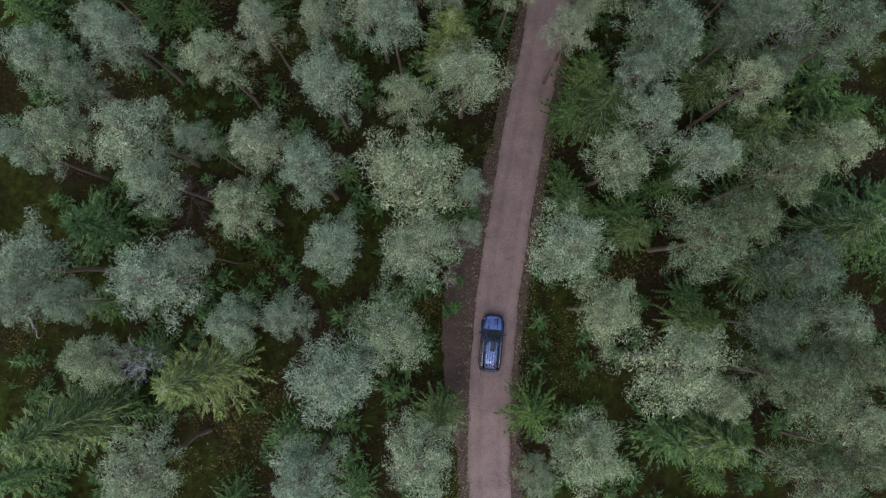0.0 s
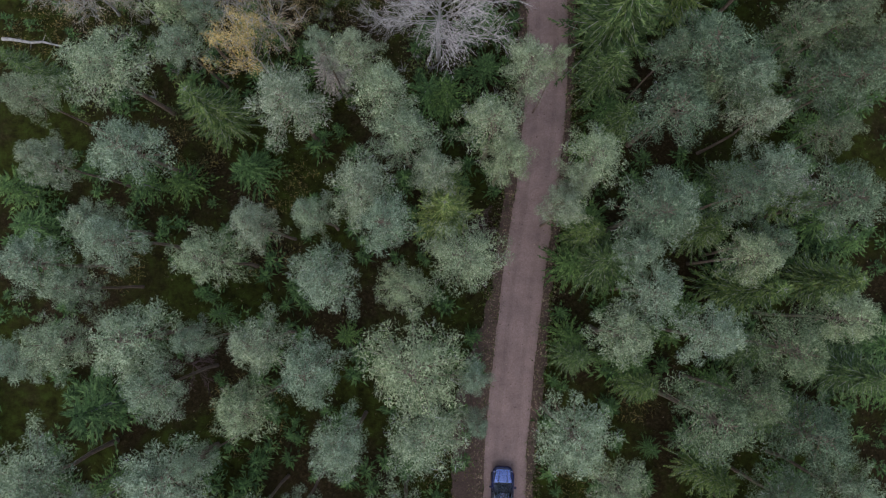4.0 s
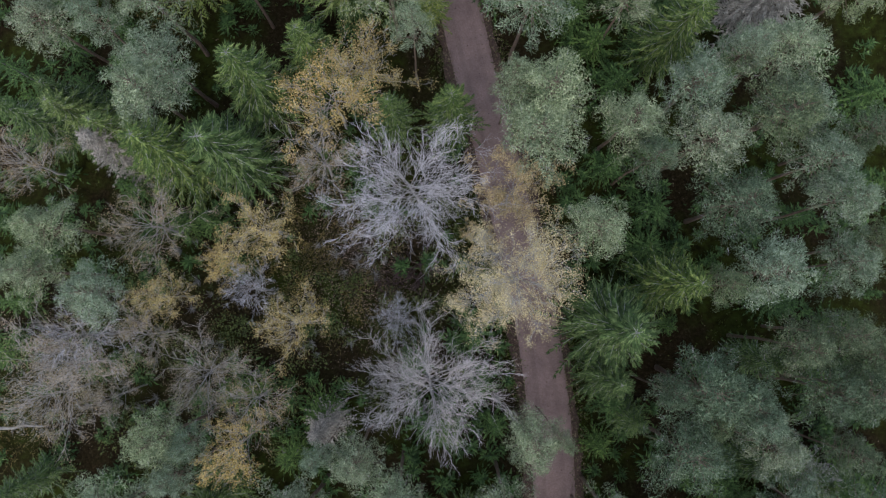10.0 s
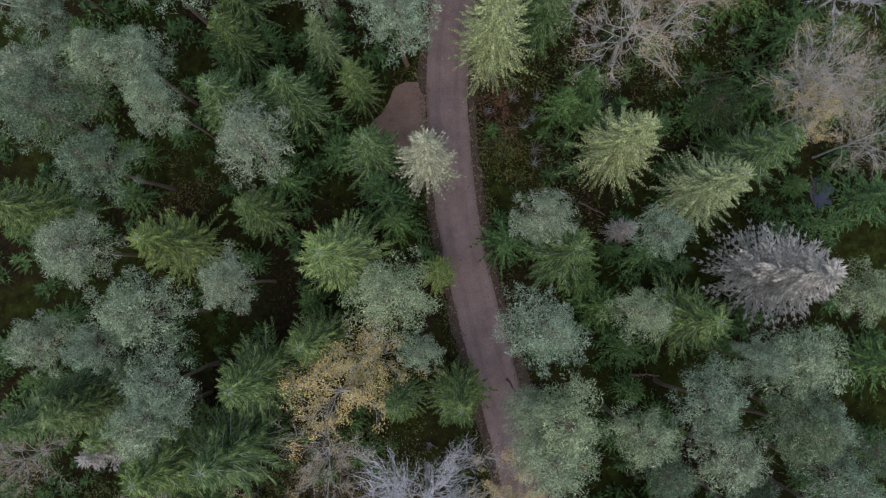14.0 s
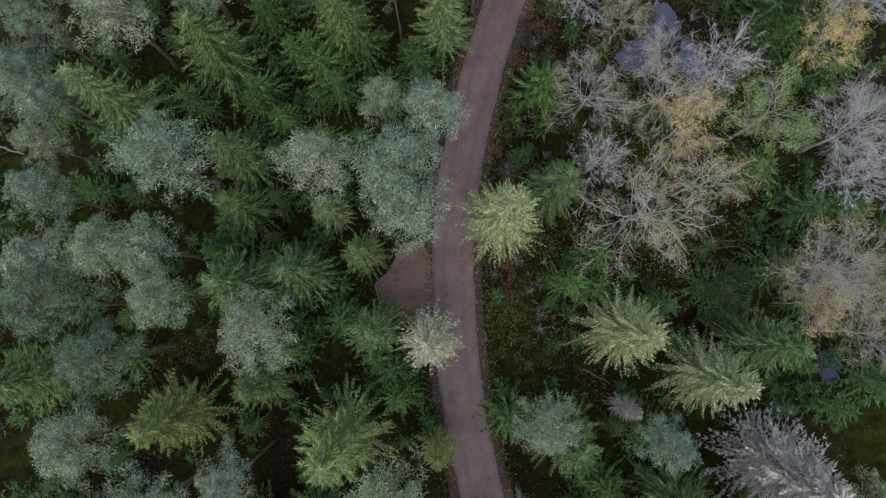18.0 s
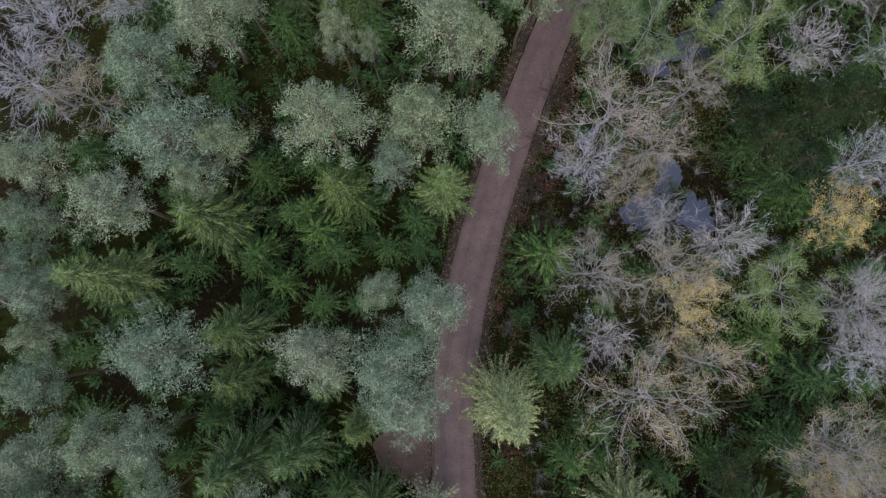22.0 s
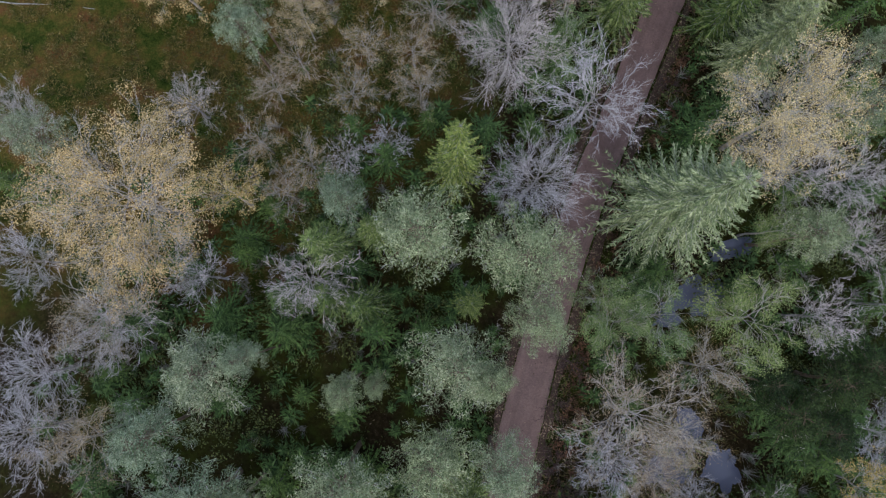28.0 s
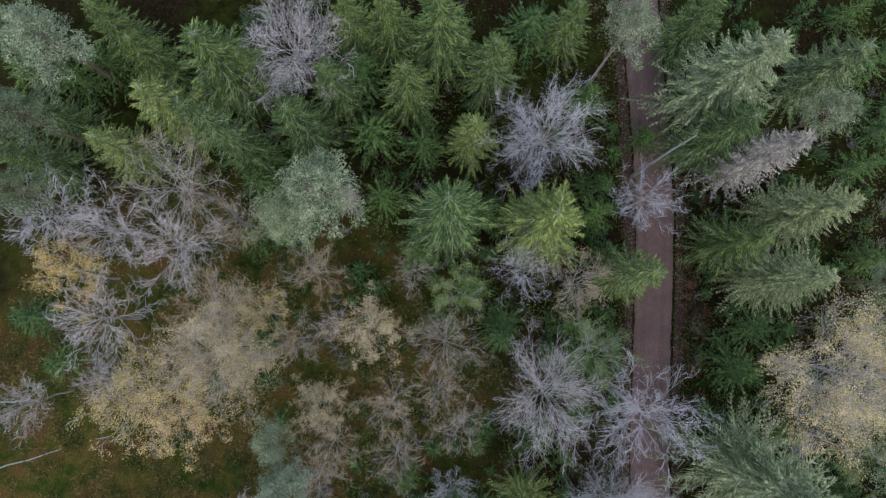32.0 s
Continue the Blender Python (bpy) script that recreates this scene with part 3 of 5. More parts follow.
def kinds():
    def add(kind, protos, h, r, label, category, group):
        for p in protos:
            tagged(p, label, category, group)
        KINDS[kind] = (protos, h, r)

    add("pine", [make_pine(s, NEEDLES) for s in (1, 2, 3, 4, 5, 6)], 16.0, 3.0, "tall grey-green pine with a rounded needle crown", "pine tree", "pines of the forest")
    # same pines, needle colour darkened to stand for shade in the dense stand
    add("dark_pine", [make_pine(s, NEEDLES_SHADED) for s in (7, 8)], 16.0, 3.0, "tall darker green pine in the dense stand", "pine tree", "pines of the forest")
    add("young_pine", [make_pine(s, JUNIPER, 9.0, 3.0, 40) for s in (9, 10)], 9.0, 3.0, "low bushy dark green pine on boggy ground", "pine tree", "young pines by the bog")
    add("spruce", [make_spruce(s, SPRUCE) for s in (11, 12, 13)], 15.0, 2.6, "green spruce with drooping feathered branches", "spruce tree", "spruces of the forest")
    add("light_spruce", [make_spruce(s, SPRUCE_LIGHT) for s in (21, 22, 23)], 15.0, 2.6, "yellow-green spruce with bright branch tips", "spruce tree", "spruces of the forest")
    add("pale_spruce", [make_spruce(s, SPRUCE_PALE, whorls=34, arms=11, steps=7, feather=0.9, twigs=False, name="withered_spruce_tree", droop=0.3) for s in (31, 32)], 15.0, 2.6, "withered pale grey spruce with dry branches", "spruce tree", "withered spruces")
    add("frosted_spruce", [make_spruce(33, SPRUCE_FROSTED, whorls=34, arms=11, steps=7, feather=0.9, twigs=False, droop=0.3)], 15.0, 2.6, "pale whitish green spruce with soft branches", "spruce tree", "spruces of the forest")
    add("grey_spruce", [make_spruce(s, SPRUCE_GREY) for s in (24, 25)], 15.0, 2.6, "grey-green spruce with pale feathered branches", "spruce tree", "spruces of the forest")
    add("large_spruce", [make_spruce(s, SPRUCE_SILVER, 21.0, 5.0, 26, 13, 14, droop=0.36) for s in (26, 27)], 21.0, 5.0, "large grey-green spruce with long curved branches", "spruce tree", "spruces of the forest")
    add("young_spruce", [make_spruce(s, SPRUCE_DARK, 7.0, 1.8, 11, 9, 6, "young_spruce_tree", 0.06, feather=0.7, twigs=False) for s in (41, 42, 43)], 7.0, 1.8, "low dark green young spruce under the pines", "spruce tree", "young spruces")
    add("bare_tree", [make_broadleaf(s, TWIG_GREY, None, 0) for s in (51, 52, 53)], 13.0, 3.0, "leafless tree with pale grey branches and twigs", "bare tree", "leafless trees")
    add("golden_birch", [make_broadleaf(s, TWIG_TAN, GOLD, 5600, name="birch_tree", leaf=0.088, limbs=18, sub=6, fine=4, last=2) for s in (61, 62, 63)], 13.0, 3.0, "birch with thin golden autumn leaves", "birch tree", "autumn birches")
    add("tan_birch", [make_broadleaf(s, TWIG_TAN, TAN, 9000, name="birch_tree", leaf=0.09, limbs=18, sub=6, fine=4, last=2) for s in (66, 67)], 13.0, 3.0, "birch with pale tan withered leaves", "birch tree", "autumn birches")
    add("large_tan_birch", [make_broadleaf(s, TWIG_TAN, TAN, 30000, 16.0, 5.0, "birch_tree", limbs=32, sub=8, fine=5, leaf=0.070) for s in (68, 69)], 16.0, 5.0, "large birch with a dense pale tan crown", "birch tree", "autumn birches")
    add("brown_birch", [make_broadleaf(s, TWIG_TAN, BROWN, 5200, name="birch_tree", leaf=0.052, limbs=20, sub=6, fine=4) for s in (71, 72, 73)], 13.0, 3.0, "nearly bare birch with few brown leaves", "birch tree", "nearly bare birches")
    add("green_birch", [make_broadleaf(s, TWIG_TAN, LEAF_GREEN, 10500, name="birch_tree", leaf=0.07, limbs=13, sub=6, fine=4, last=2) for s in (81, 82)], 13.0, 3.0, "broad-leaved tree with yellow-green leaves", "broadleaf tree", "green broadleaf trees")
    add("large_bare_tree", [make_broadleaf(s, TWIG_GREY, None, 0, 16.0, 5.0, limbs=36, sub=9, fine=5) for s in (54, 55)], 16.0, 5.0, "large leafless tree with wide pale grey branches", "bare tree", "leafless trees")
    add("large_golden_birch", [make_broadleaf(s, TWIG_TAN, PALE_GOLD, 26000, 16.0, 5.0, "birch_tree", limbs=32, sub=8, fine=5) for s in (64, 65)], 16.0, 5.0, "large birch with a dense pale golden autumn crown", "birch tree", "autumn birches")
    add("dark_shrub", [make_broadleaf(s, TWIG_DARK, None, 0, 2.2, 1.6, "shrub", limbs=9, sub=5, fine=4, trunk_mat=TWIG_DARK) for s in (91, 92)], 2.2, 1.6, "low leafless shrub with dark reddish twigs", "shrub", "dark shrubs")


def drop_protos():
    for protos, _, _ in KINDS.values():
        for p in protos:
            for o in (*p.children_recursive, p):
                bpy.data.objects.remove(o)


build_ground()
build_road()
build_water()
kinds()
# along the road, about 0 m from its start
pine(-27.0, 16.0, 15.1, 2.55)
pine(-21.4, 17.4, 15.9, 2.32)
pine(-15.1, 15.5, 15.4, 2.34)
pine(-11.8, 17.6, 16.1, 1.92)
pine(-8.2, 18.2, 16.2, 1.72)
pine(-3.1, 16.9, 20.1, 2.13)
pine(-24.6, 14.3, 14.4, 1.99)
pine(-7.6, 13.5, 16.7, 2.58)
pine(-2.4, 13.2, 15.1, 1.97)
pine(1.7, 14.7, 14.0, 2.99)
spruce(0.9, 20.8, 10.6, 2.04)
pine(-20.2, 10.6, 15.7, 3.29)
pine(-24.8, 10.5, 16.7, 2.27)
pine(-27.5, 9.4, 15.7, 2.13)
pine(-18.7, 7.5, 16.2, 2.30)
pine(-16.5, 10.2, 14.8, 1.58)
pine(-12.2, 9.9, 16.2, 2.49)
pine(-8.6, 7.8, 16.8, 2.65)
pine(-13.1, 5.6, 15.9, 2.32)
pine(-6.6, 3.0, 16.5, 2.36)
pine(-1.6, 7.2, 16.3, 3.83)
pine(-1.5, 3.3, 14.6, 3.18)
pine(2.0, 7.1, 16.5, 1.37)
pine(2.0, 3.9, 16.1, 1.08)
pine(-18.9, 1.0, 15.2, 3.52)
pine(-27.2, 1.8, 14.5, 3.38)
pine(-27.2, -0.8, 16.8, 2.08)
pine(-24.4, -0.6, 15.7, 1.74)
pine(-16.1, 2.4, 16.4, 1.34)
pine(-13.2, -1.8, 16.9, 2.08)
pine(-10.1, -1.5, 15.5, 1.94)
pine(-6.3, -5.7, 17.0, 3.39)
pine(-3.3, -2.3, 15.5, 2.73)
pine(-22.1, -4.3, 16.6, 2.09)
bare_tree(-22.3, -5.1, 10.6, 1.56)
light_spruce(-17.4, -6.0, 14.8, 3.38)
spruce(-26.4, -9.4, 15.6, 3.63)
young_spruce(-26.6, 5.1, 8.0, 3.61)
pine(-18.8, -11.2, 16.9, 3.03)
young_spruce(-32.1, -14.0, 6.5, 2.93)
pine(-9.1, -11.8, 14.7, 3.17)
pine(-1.4, -11.0, 14.8, 3.16)
spruce(0.0, -9.2, 10.6, 2.04)
pine(8.7, 17.6, 15.0, 1.77)
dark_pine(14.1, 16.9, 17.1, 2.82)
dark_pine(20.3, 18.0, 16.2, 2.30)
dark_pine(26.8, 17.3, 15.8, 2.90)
bare_tree(26.6, 19.0, 10.4, 1.47)
pine(13.3, 14.6, 16.0, 1.73)
young_spruce(11.8, 17.5, 6.0, 2.70)
pine(14.3, 12.0, 16.0, 2.31)
pine(20.7, 13.8, 16.3, 2.10)
spruce(22.5, 11.6, 13.4, 2.73)
pine(25.8, 9.5, 17.2, 2.25)
pine(12.3, 9.0, 14.1, 2.59)
pine(17.6, 8.7, 16.8, 2.46)
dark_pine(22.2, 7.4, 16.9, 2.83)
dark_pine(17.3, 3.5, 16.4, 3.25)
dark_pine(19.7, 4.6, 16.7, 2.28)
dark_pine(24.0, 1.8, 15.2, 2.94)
pine(8.1, 2.9, 17.4, 3.00)
pine(10.6, -1.3, 16.1, 2.68)
pine(15.0, -4.7, 16.5, 3.51)
dark_pine(21.9, -2.3, 15.5, 2.53)
pine(26.1, -1.9, 15.2, 2.35)
dark_pine(23.6, -6.1, 16.8, 3.22)
dark_pine(21.5, -5.1, 16.1, 1.92)
dark_pine(26.8, -4.7, 16.4, 2.29)
pine(26.7, -8.5, 16.9, 2.27)
pine(18.4, -6.9, 15.8, 1.74)
pine(9.8, -10.2, 15.3, 3.21)
young_spruce(7.1, -9.3, 6.0, 2.70)
pine(6.3, -12.2, 14.6, 1.59)
young_spruce(17.3, -10.9, 7.5, 3.39)
spruce(20.0, -10.6, 11.3, 3.48)
dark_pine(24.7, -12.2, 14.5, 3.18)
dark_pine(27.4, -11.2, 15.5, 2.33)
young_spruce(33.9, 6.6, 6.5, 2.93)
young_spruce(20.5, 19.0, 5.5, 2.46)
young_spruce(29.7, 16.5, 6.5, 2.93)
young_spruce(32.9, 14.9, 4.5, 1.99)
young_spruce(10.4, 14.3, 5.5, 2.46)
young_spruce(10.0, 8.5, 4.5, 1.99)
young_spruce(14.4, 6.2, 5.5, 2.46)
young_spruce(19.4, -0.1, 4.5, 1.99)
# along the road, about 17 m from its start
pine(-21.6, 28.8, 15.0, 3.33)
pine(-16.6, 30.3, 14.5, 1.79)
pine(-26.2, 26.8, 16.8, 1.70)
spruce(-30.4, 31.4, 10.0, 1.82)
pine(-20.0, 23.1, 15.9, 2.89)
pine(-23.7, 18.6, 13.0, 2.23)
pine(-25.0, 22.6, 16.9, 1.89)
young_spruce(-33.2, 22.4, 5.5, 2.46)
young_spruce(-31.8, 19.5, 5.5, 2.46)
pine(-9.2, 25.7, 15.5, 3.04)
pine(-7.1, 29.6, 15.7, 1.24)
pine(-4.7, 28.8, 15.9, 2.01)
pine(-2.7, 26.2, 16.2, 2.53)
pine(-1.9, 23.2, 16.1, 2.39)
pine(-4.4, 19.4, 16.9, 2.72)
pine(0.0, 20.8, 16.1, 2.00)
spruce(-16.5, 27.2, 12.5, 2.66)
young_spruce(-14.4, 23.1, 5.5, 2.46)
young_spruce(-20.1, 22.4, 4.7, 2.08)
light_spruce(0.8, 18.5, 12.8, 2.66)
pine(4.3, 23.6, 16.4, 2.44)
pine(4.9, 21.1, 15.1, 2.04)
pine(6.8, 27.2, 15.8, 2.39)
pine(8.6, 27.2, 17.1, 0.83)
young_spruce(0.1, 28.4, 5.5, 2.46)
young_spruce(4.5, 30.4, 4.5, 1.99)
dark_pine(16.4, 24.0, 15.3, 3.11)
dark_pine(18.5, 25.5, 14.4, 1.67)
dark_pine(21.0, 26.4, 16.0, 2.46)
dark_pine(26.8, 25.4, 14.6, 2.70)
pine(22.2, 23.0, 15.7, 2.09)
pine(22.9, 19.2, 15.4, 2.50)
pine(10.9, 20.7, 16.5, 2.36)
pine(9.7, 19.5, 14.5, 1.59)
pine(15.9, 17.7, 14.6, 2.94)
dark_pine(26.9, 21.7, 15.7, 1.63)
dark_pine(29.8, 27.5, 15.3, 2.35)
dark_pine(22.0, 14.4, 15.3, 1.88)
young_spruce(14.1, 26.6, 4.7, 2.08)
young_spruce(12.5, 23.6, 4.0, 1.75)
young_spruce(13.8, 13.9, 6.5, 2.93)
# along the road, about 32 m from its start
pine(-16.9, 33.1, 16.1, 2.23)
pine(-15.3, 32.3, 15.2, 1.41)
golden_birch(-13.0, 31.1, 15.1, 2.18)
brown_birch(-11.7, 33.6, 11.9, 2.48)
brown_birch(-15.1, 36.4, 11.5, 3.19)
golden_birch(-16.6, 42.5, 11.4, 1.99)
brown_birch(-16.1, 47.7, 12.3, 2.95)
golden_birch(-8.5, 45.9, 11.6, 2.56)
golden_birch(-11.8, 43.9, 10.4, 1.53)
bare_tree(-10.2, 41.5, 11.5, 1.93)
brown_birch(-23.7, 39.0, 12.7, 4.16)
bare_tree(-22.6, 40.9, 11.5, 2.89)
brown_birch(-26.0, 37.5, 11.8, 2.88)
brown_birch(-22.0, 36.4, 11.1, 1.70)
brown_birch(-18.6, 40.1, 10.5, 2.02)
golden_birch(-7.6, 38.1, 11.3, 2.30)
pale_spruce(-7.5, 30.4, 10.1, 1.78)
bare_tree(0.8, 32.2, 18.1, 4.71)
bare_tree(-0.6, 36.9, 6.5, 1.83)
bare_tree(3.3, 45.5, 18.0, 5.10)
golden_birch(8.5, 37.8, 19.1, 3.84)
tan_birch(10.3, 44.0, 12.6, 2.68)
tan_birch(7.0, 41.5, 10.4, 1.17)
pine(-19.5, 43.7, 14.2, 2.54)
pine(-23.2, 45.8, 14.7, 2.14)
pine(-21.3, 48.6, 15.9, 2.24)
spruce(-9.6, 51.5, 14.1, 4.30)
spruce(-13.2, 52.2, 15.9, 3.79)
pale_spruce(-17.7, 54.1, 12.2, 2.53)
spruce(-22.7, 57.2, 12.5, 2.66)
brown_birch(-24.4, 54.7, 11.1, 2.51)
brown_birch(-3.2, 49.6, 11.6, 2.89)
pine(12.1, 46.6, 16.2, 3.15)
pine(14.3, 40.0, 16.7, 2.43)
spruce(14.8, 32.7, 14.6, 4.15)
pine(18.5, 46.5, 14.8, 2.69)
pine(23.3, 43.8, 15.2, 2.98)
dark_pine(19.2, 43.5, 15.2, 1.88)
dark_pine(28.4, 44.1, 15.6, 2.80)
pine(30.3, 40.6, 15.5, 2.49)
dark_pine(24.4, 39.0, 14.8, 3.08)
pine(24.2, 34.4, 17.0, 2.94)
dark_pine(21.2, 34.3, 17.2, 1.50)
pine(30.1, 37.6, 17.1, 2.07)
pine(29.9, 33.5, 15.0, 2.36)
spruce(19.7, 34.8, 14.1, 3.17)
dark_pine(19.1, 27.9, 16.3, 3.30)
dark_pine(16.7, 28.0, 15.2, 1.49)
dark_pine(25.4, 29.1, 15.0, 2.28)
dark_pine(28.3, 29.2, 16.0, 1.92)
dark_pine(28.4, 25.2, 16.7, 2.28)
pine(21.0, 25.3, 16.9, 1.81)
young_spruce(30.3, 24.3, 4.5, 1.99)
# along the road, about 55 m from its start
dark_pine(-14.4, 76.7, 17.0, 3.02)
dark_pine(-11.6, 72.6, 16.9, 2.72)
pine(-7.1, 75.6, 16.9, 2.19)
pine(-2.5, 71.9, 14.4, 2.95)
spruce(5.3, 70.3, 12.5, 2.66)
spruce(5.4, 76.2, 10.2, 1.91)
frosted_spruce(9.1, 68.7, 14.7, 2.53)
young_spruce(2.7, 71.6, 5.1, 2.27)
spruce(-20.2, 72.3, 13.5, 2.98)
light_spruce(-10.5, 67.3, 13.3, 3.10)
pine(-14.9, 67.6, 16.3, 2.76)
spruce(-4.0, 68.2, 11.2, 2.25)
light_spruce(1.4, 63.0, 17.2, 3.53)
young_spruce(5.8, 67.0, 5.7, 2.56)
pine(-5.3, 63.1, 16.4, 2.22)
pine(-11.2, 62.1, 17.0, 2.94)
pine(4.8, 59.7, 16.1, 3.15)
light_spruce(7.9, 60.4, 9.3, 1.70)
spruce(-2.0, 57.7, 12.8, 2.74)
pine(-18.6, 62.2, 15.1, 2.36)
pine(-14.8, 60.8, 16.8, 1.89)
pine(-11.4, 57.7, 15.7, 2.87)
spruce(-6.5, 56.2, 15.0, 3.51)
spruce(2.8, 51.9, 11.0, 2.16)
spruce(7.2, 51.1, 12.1, 2.67)
golden_birch(-1.2, 53.3, 12.3, 3.40)
golden_birch(1.7, 55.2, 12.1, 2.72)
pine(5.5, 55.8, 16.7, 1.52)
light_spruce(-19.7, 57.1, 11.9, 2.68)
light_spruce(-17.0, 54.9, 12.5, 2.66)
pine(-12.5, 55.5, 17.0, 2.64)
young_spruce(23.0, 72.2, 5.5, 2.46)
grey_spruce(23.5, 66.2, 14.6, 3.72)
pine(15.7, 61.9, 16.7, 2.20)
spruce(17.3, 59.6, 13.0, 3.11)
young_spruce(13.7, 61.5, 5.9, 2.65)
grey_spruce(28.9, 61.6, 14.1, 3.64)
pine(22.8, 59.2, 16.8, 2.04)
pale_spruce(22.8, 60.1, 7.5, 1.15)
young_spruce(36.8, 68.2, 6.5, 2.93)
spruce(33.1, 63.2, 13.3, 3.10)
brown_birch(38.1, 66.7, 11.5, 2.89)
brown_birch(40.7, 62.2, 11.5, 2.49)
young_spruce(42.3, 57.9, 6.5, 2.93)
pale_spruce(32.0, 54.3, 15.3, 4.12)
pine(13.4, 55.5, 19.0, 2.83)
pine(20.3, 54.5, 16.6, 2.05)
spruce(24.6, 52.7, 13.9, 3.40)
young_spruce(23.9, 57.9, 5.7, 2.56)
young_spruce(19.8, 54.7, 5.5, 2.46)
pine(29.7, 49.0, 14.6, 3.50)
pine(23.1, 47.6, 14.8, 2.85)
pine(27.4, 49.2, 14.7, 1.98)
pine(35.6, 51.8, 14.6, 2.38)
pine(13.4, 49.1, 17.1, 3.46)
pine(11.3, 50.6, 16.8, 1.51)
young_spruce(39.2, 45.3, 6.5, 2.93)
pine(30.0, 44.7, 14.6, 2.70)
# along the road, about 70 m from its start
spruce(0.7, 75.7, 12.8, 2.74)
spruce(-3.6, 75.7, 14.2, 3.39)
spruce(-2.8, 81.6, 10.4, 2.36)
grey_spruce(3.7, 79.9, 10.5, 1.79)
grey_spruce(16.2, 76.2, 20.5, 3.48)
spruce(21.0, 78.0, 12.0, 2.53)
pine(9.3, 81.1, 16.0, 3.31)
pine(13.0, 83.9, 15.4, 2.89)
pine(9.3, 85.7, 14.9, 1.73)
pine(9.7, 78.1, 15.3, 3.05)
pine(4.4, 82.9, 14.7, 2.93)
pine(-5.4, 84.5, 16.0, 3.39)
spruce(-2.1, 85.2, 12.5, 2.66)
pine(-10.7, 80.0, 15.5, 2.73)
pine(-8.2, 79.2, 14.6, 2.78)
pine(-14.3, 84.4, 14.9, 2.37)
pine(-15.2, 79.9, 15.4, 3.04)
light_spruce(-9.9, 90.9, 15.1, 2.88)
young_spruce(-14.2, 72.3, 4.7, 2.08)
pine(-13.6, 91.9, 15.5, 2.65)
young_spruce(0.0, 90.8, 6.0, 2.70)
young_spruce(5.3, 91.4, 6.5, 2.93)
young_spruce(8.8, 92.7, 5.5, 2.46)
brown_birch(24.6, 84.0, 12.3, 2.86)
young_spruce(21.9, 86.0, 7.3, 3.29)
brown_birch(30.4, 82.6, 12.6, 3.43)
golden_birch(30.9, 80.2, 11.8, 2.55)
bare_tree(24.5, 79.2, 11.1, 2.13)
brown_birch(26.1, 74.0, 13.0, 4.09)
brown_birch(31.3, 75.8, 12.1, 2.86)
green_birch(37.2, 79.4, 12.4, 3.14)
bare_tree(42.9, 77.1, 13.0, 3.67)
brown_birch(39.1, 67.8, 12.3, 3.44)
golden_birch(37.3, 65.3, 11.1, 2.13)
young_spruce(22.5, 69.8, 5.5, 2.46)
# along the road, about 88 m from its start
pine(-1.8, 98.3, 15.9, 3.78)
pine(-3.1, 104.2, 16.3, 2.83)
pine(1.4, 107.3, 14.6, 3.49)
pine(4.4, 107.0, 15.6, 1.63)
pine(-7.0, 95.3, 15.6, 3.11)
spruce(-2.1, 93.8, 13.2, 3.42)
pine(8.2, 97.5, 18.8, 3.06)
pine(18.0, 102.2, 15.4, 3.43)
light_spruce(20.0, 105.8, 9.4, 1.51)
pine(19.5, 100.8, 16.6, 1.71)
pine(14.4, 96.5, 15.1, 3.22)
pine(18.4, 94.7, 15.7, 2.64)
light_spruce(15.2, 92.1, 14.9, 2.47)
pine(12.0, 93.7, 16.7, 1.67)
spruce(7.7, 93.8, 12.2, 2.58)
young_spruce(1.6, 96.9, 5.0, 2.22)
young_spruce(12.8, 90.8, 5.0, 2.22)
spruce(7.0, 110.4, 10.0, 1.82)
spruce(10.4, 109.4, 11.2, 2.25)
spruce(12.3, 108.1, 11.2, 2.25)
young_spruce(5.8, 108.1, 6.0, 2.70)
pine(12.2, 102.6, 14.0, 1.11)
pine(10.3, 103.0, 16.9, 1.51)
pine(-11.1, 98.3, 16.6, 2.66)
pine(-12.1, 95.6, 16.3, 1.92)
bare_tree(-11.2, 110.4, 12.7, 3.31)
brown_birch(-9.4, 104.8, 12.0, 2.96)
bare_tree(-13.5, 106.5, 11.8, 3.26)
bare_tree(-5.0, 111.8, 12.0, 2.78)
young_spruce(-11.8, 101.6, 5.1, 2.27)
pine(23.8, 103.7, 17.0, 2.19)
green_birch(32.5, 100.5, 11.6, 2.82)
green_birch(29.5, 103.2, 11.8, 2.11)
green_birch(38.7, 98.4, 12.3, 3.58)
bare_tree(44.2, 97.0, 11.8, 2.48)
brown_birch(28.3, 94.6, 14.5, 4.19)
brown_birch(31.0, 91.9, 12.0, 2.47)
bare_tree(26.2, 92.0, 11.4, 2.80)
brown_birch(35.2, 95.8, 10.8, 2.51)
bare_tree(34.9, 84.1, 12.2, 2.58)
young_pine(40.1, 91.0, 9.0, 2.96)
young_pine(42.2, 88.8, 8.0, 2.42)
young_pine(39.4, 93.3, 8.0, 2.18)
young_pine(46.7, 92.4, 9.0, 2.63)
young_pine(44.0, 92.1, 9.0, 2.86)
golden_birch(43.1, 84.4, 11.8, 2.38)
young_spruce(44.0, 85.0, 4.7, 2.08)
bare_tree(45.7, 87.5, 11.9, 2.39)
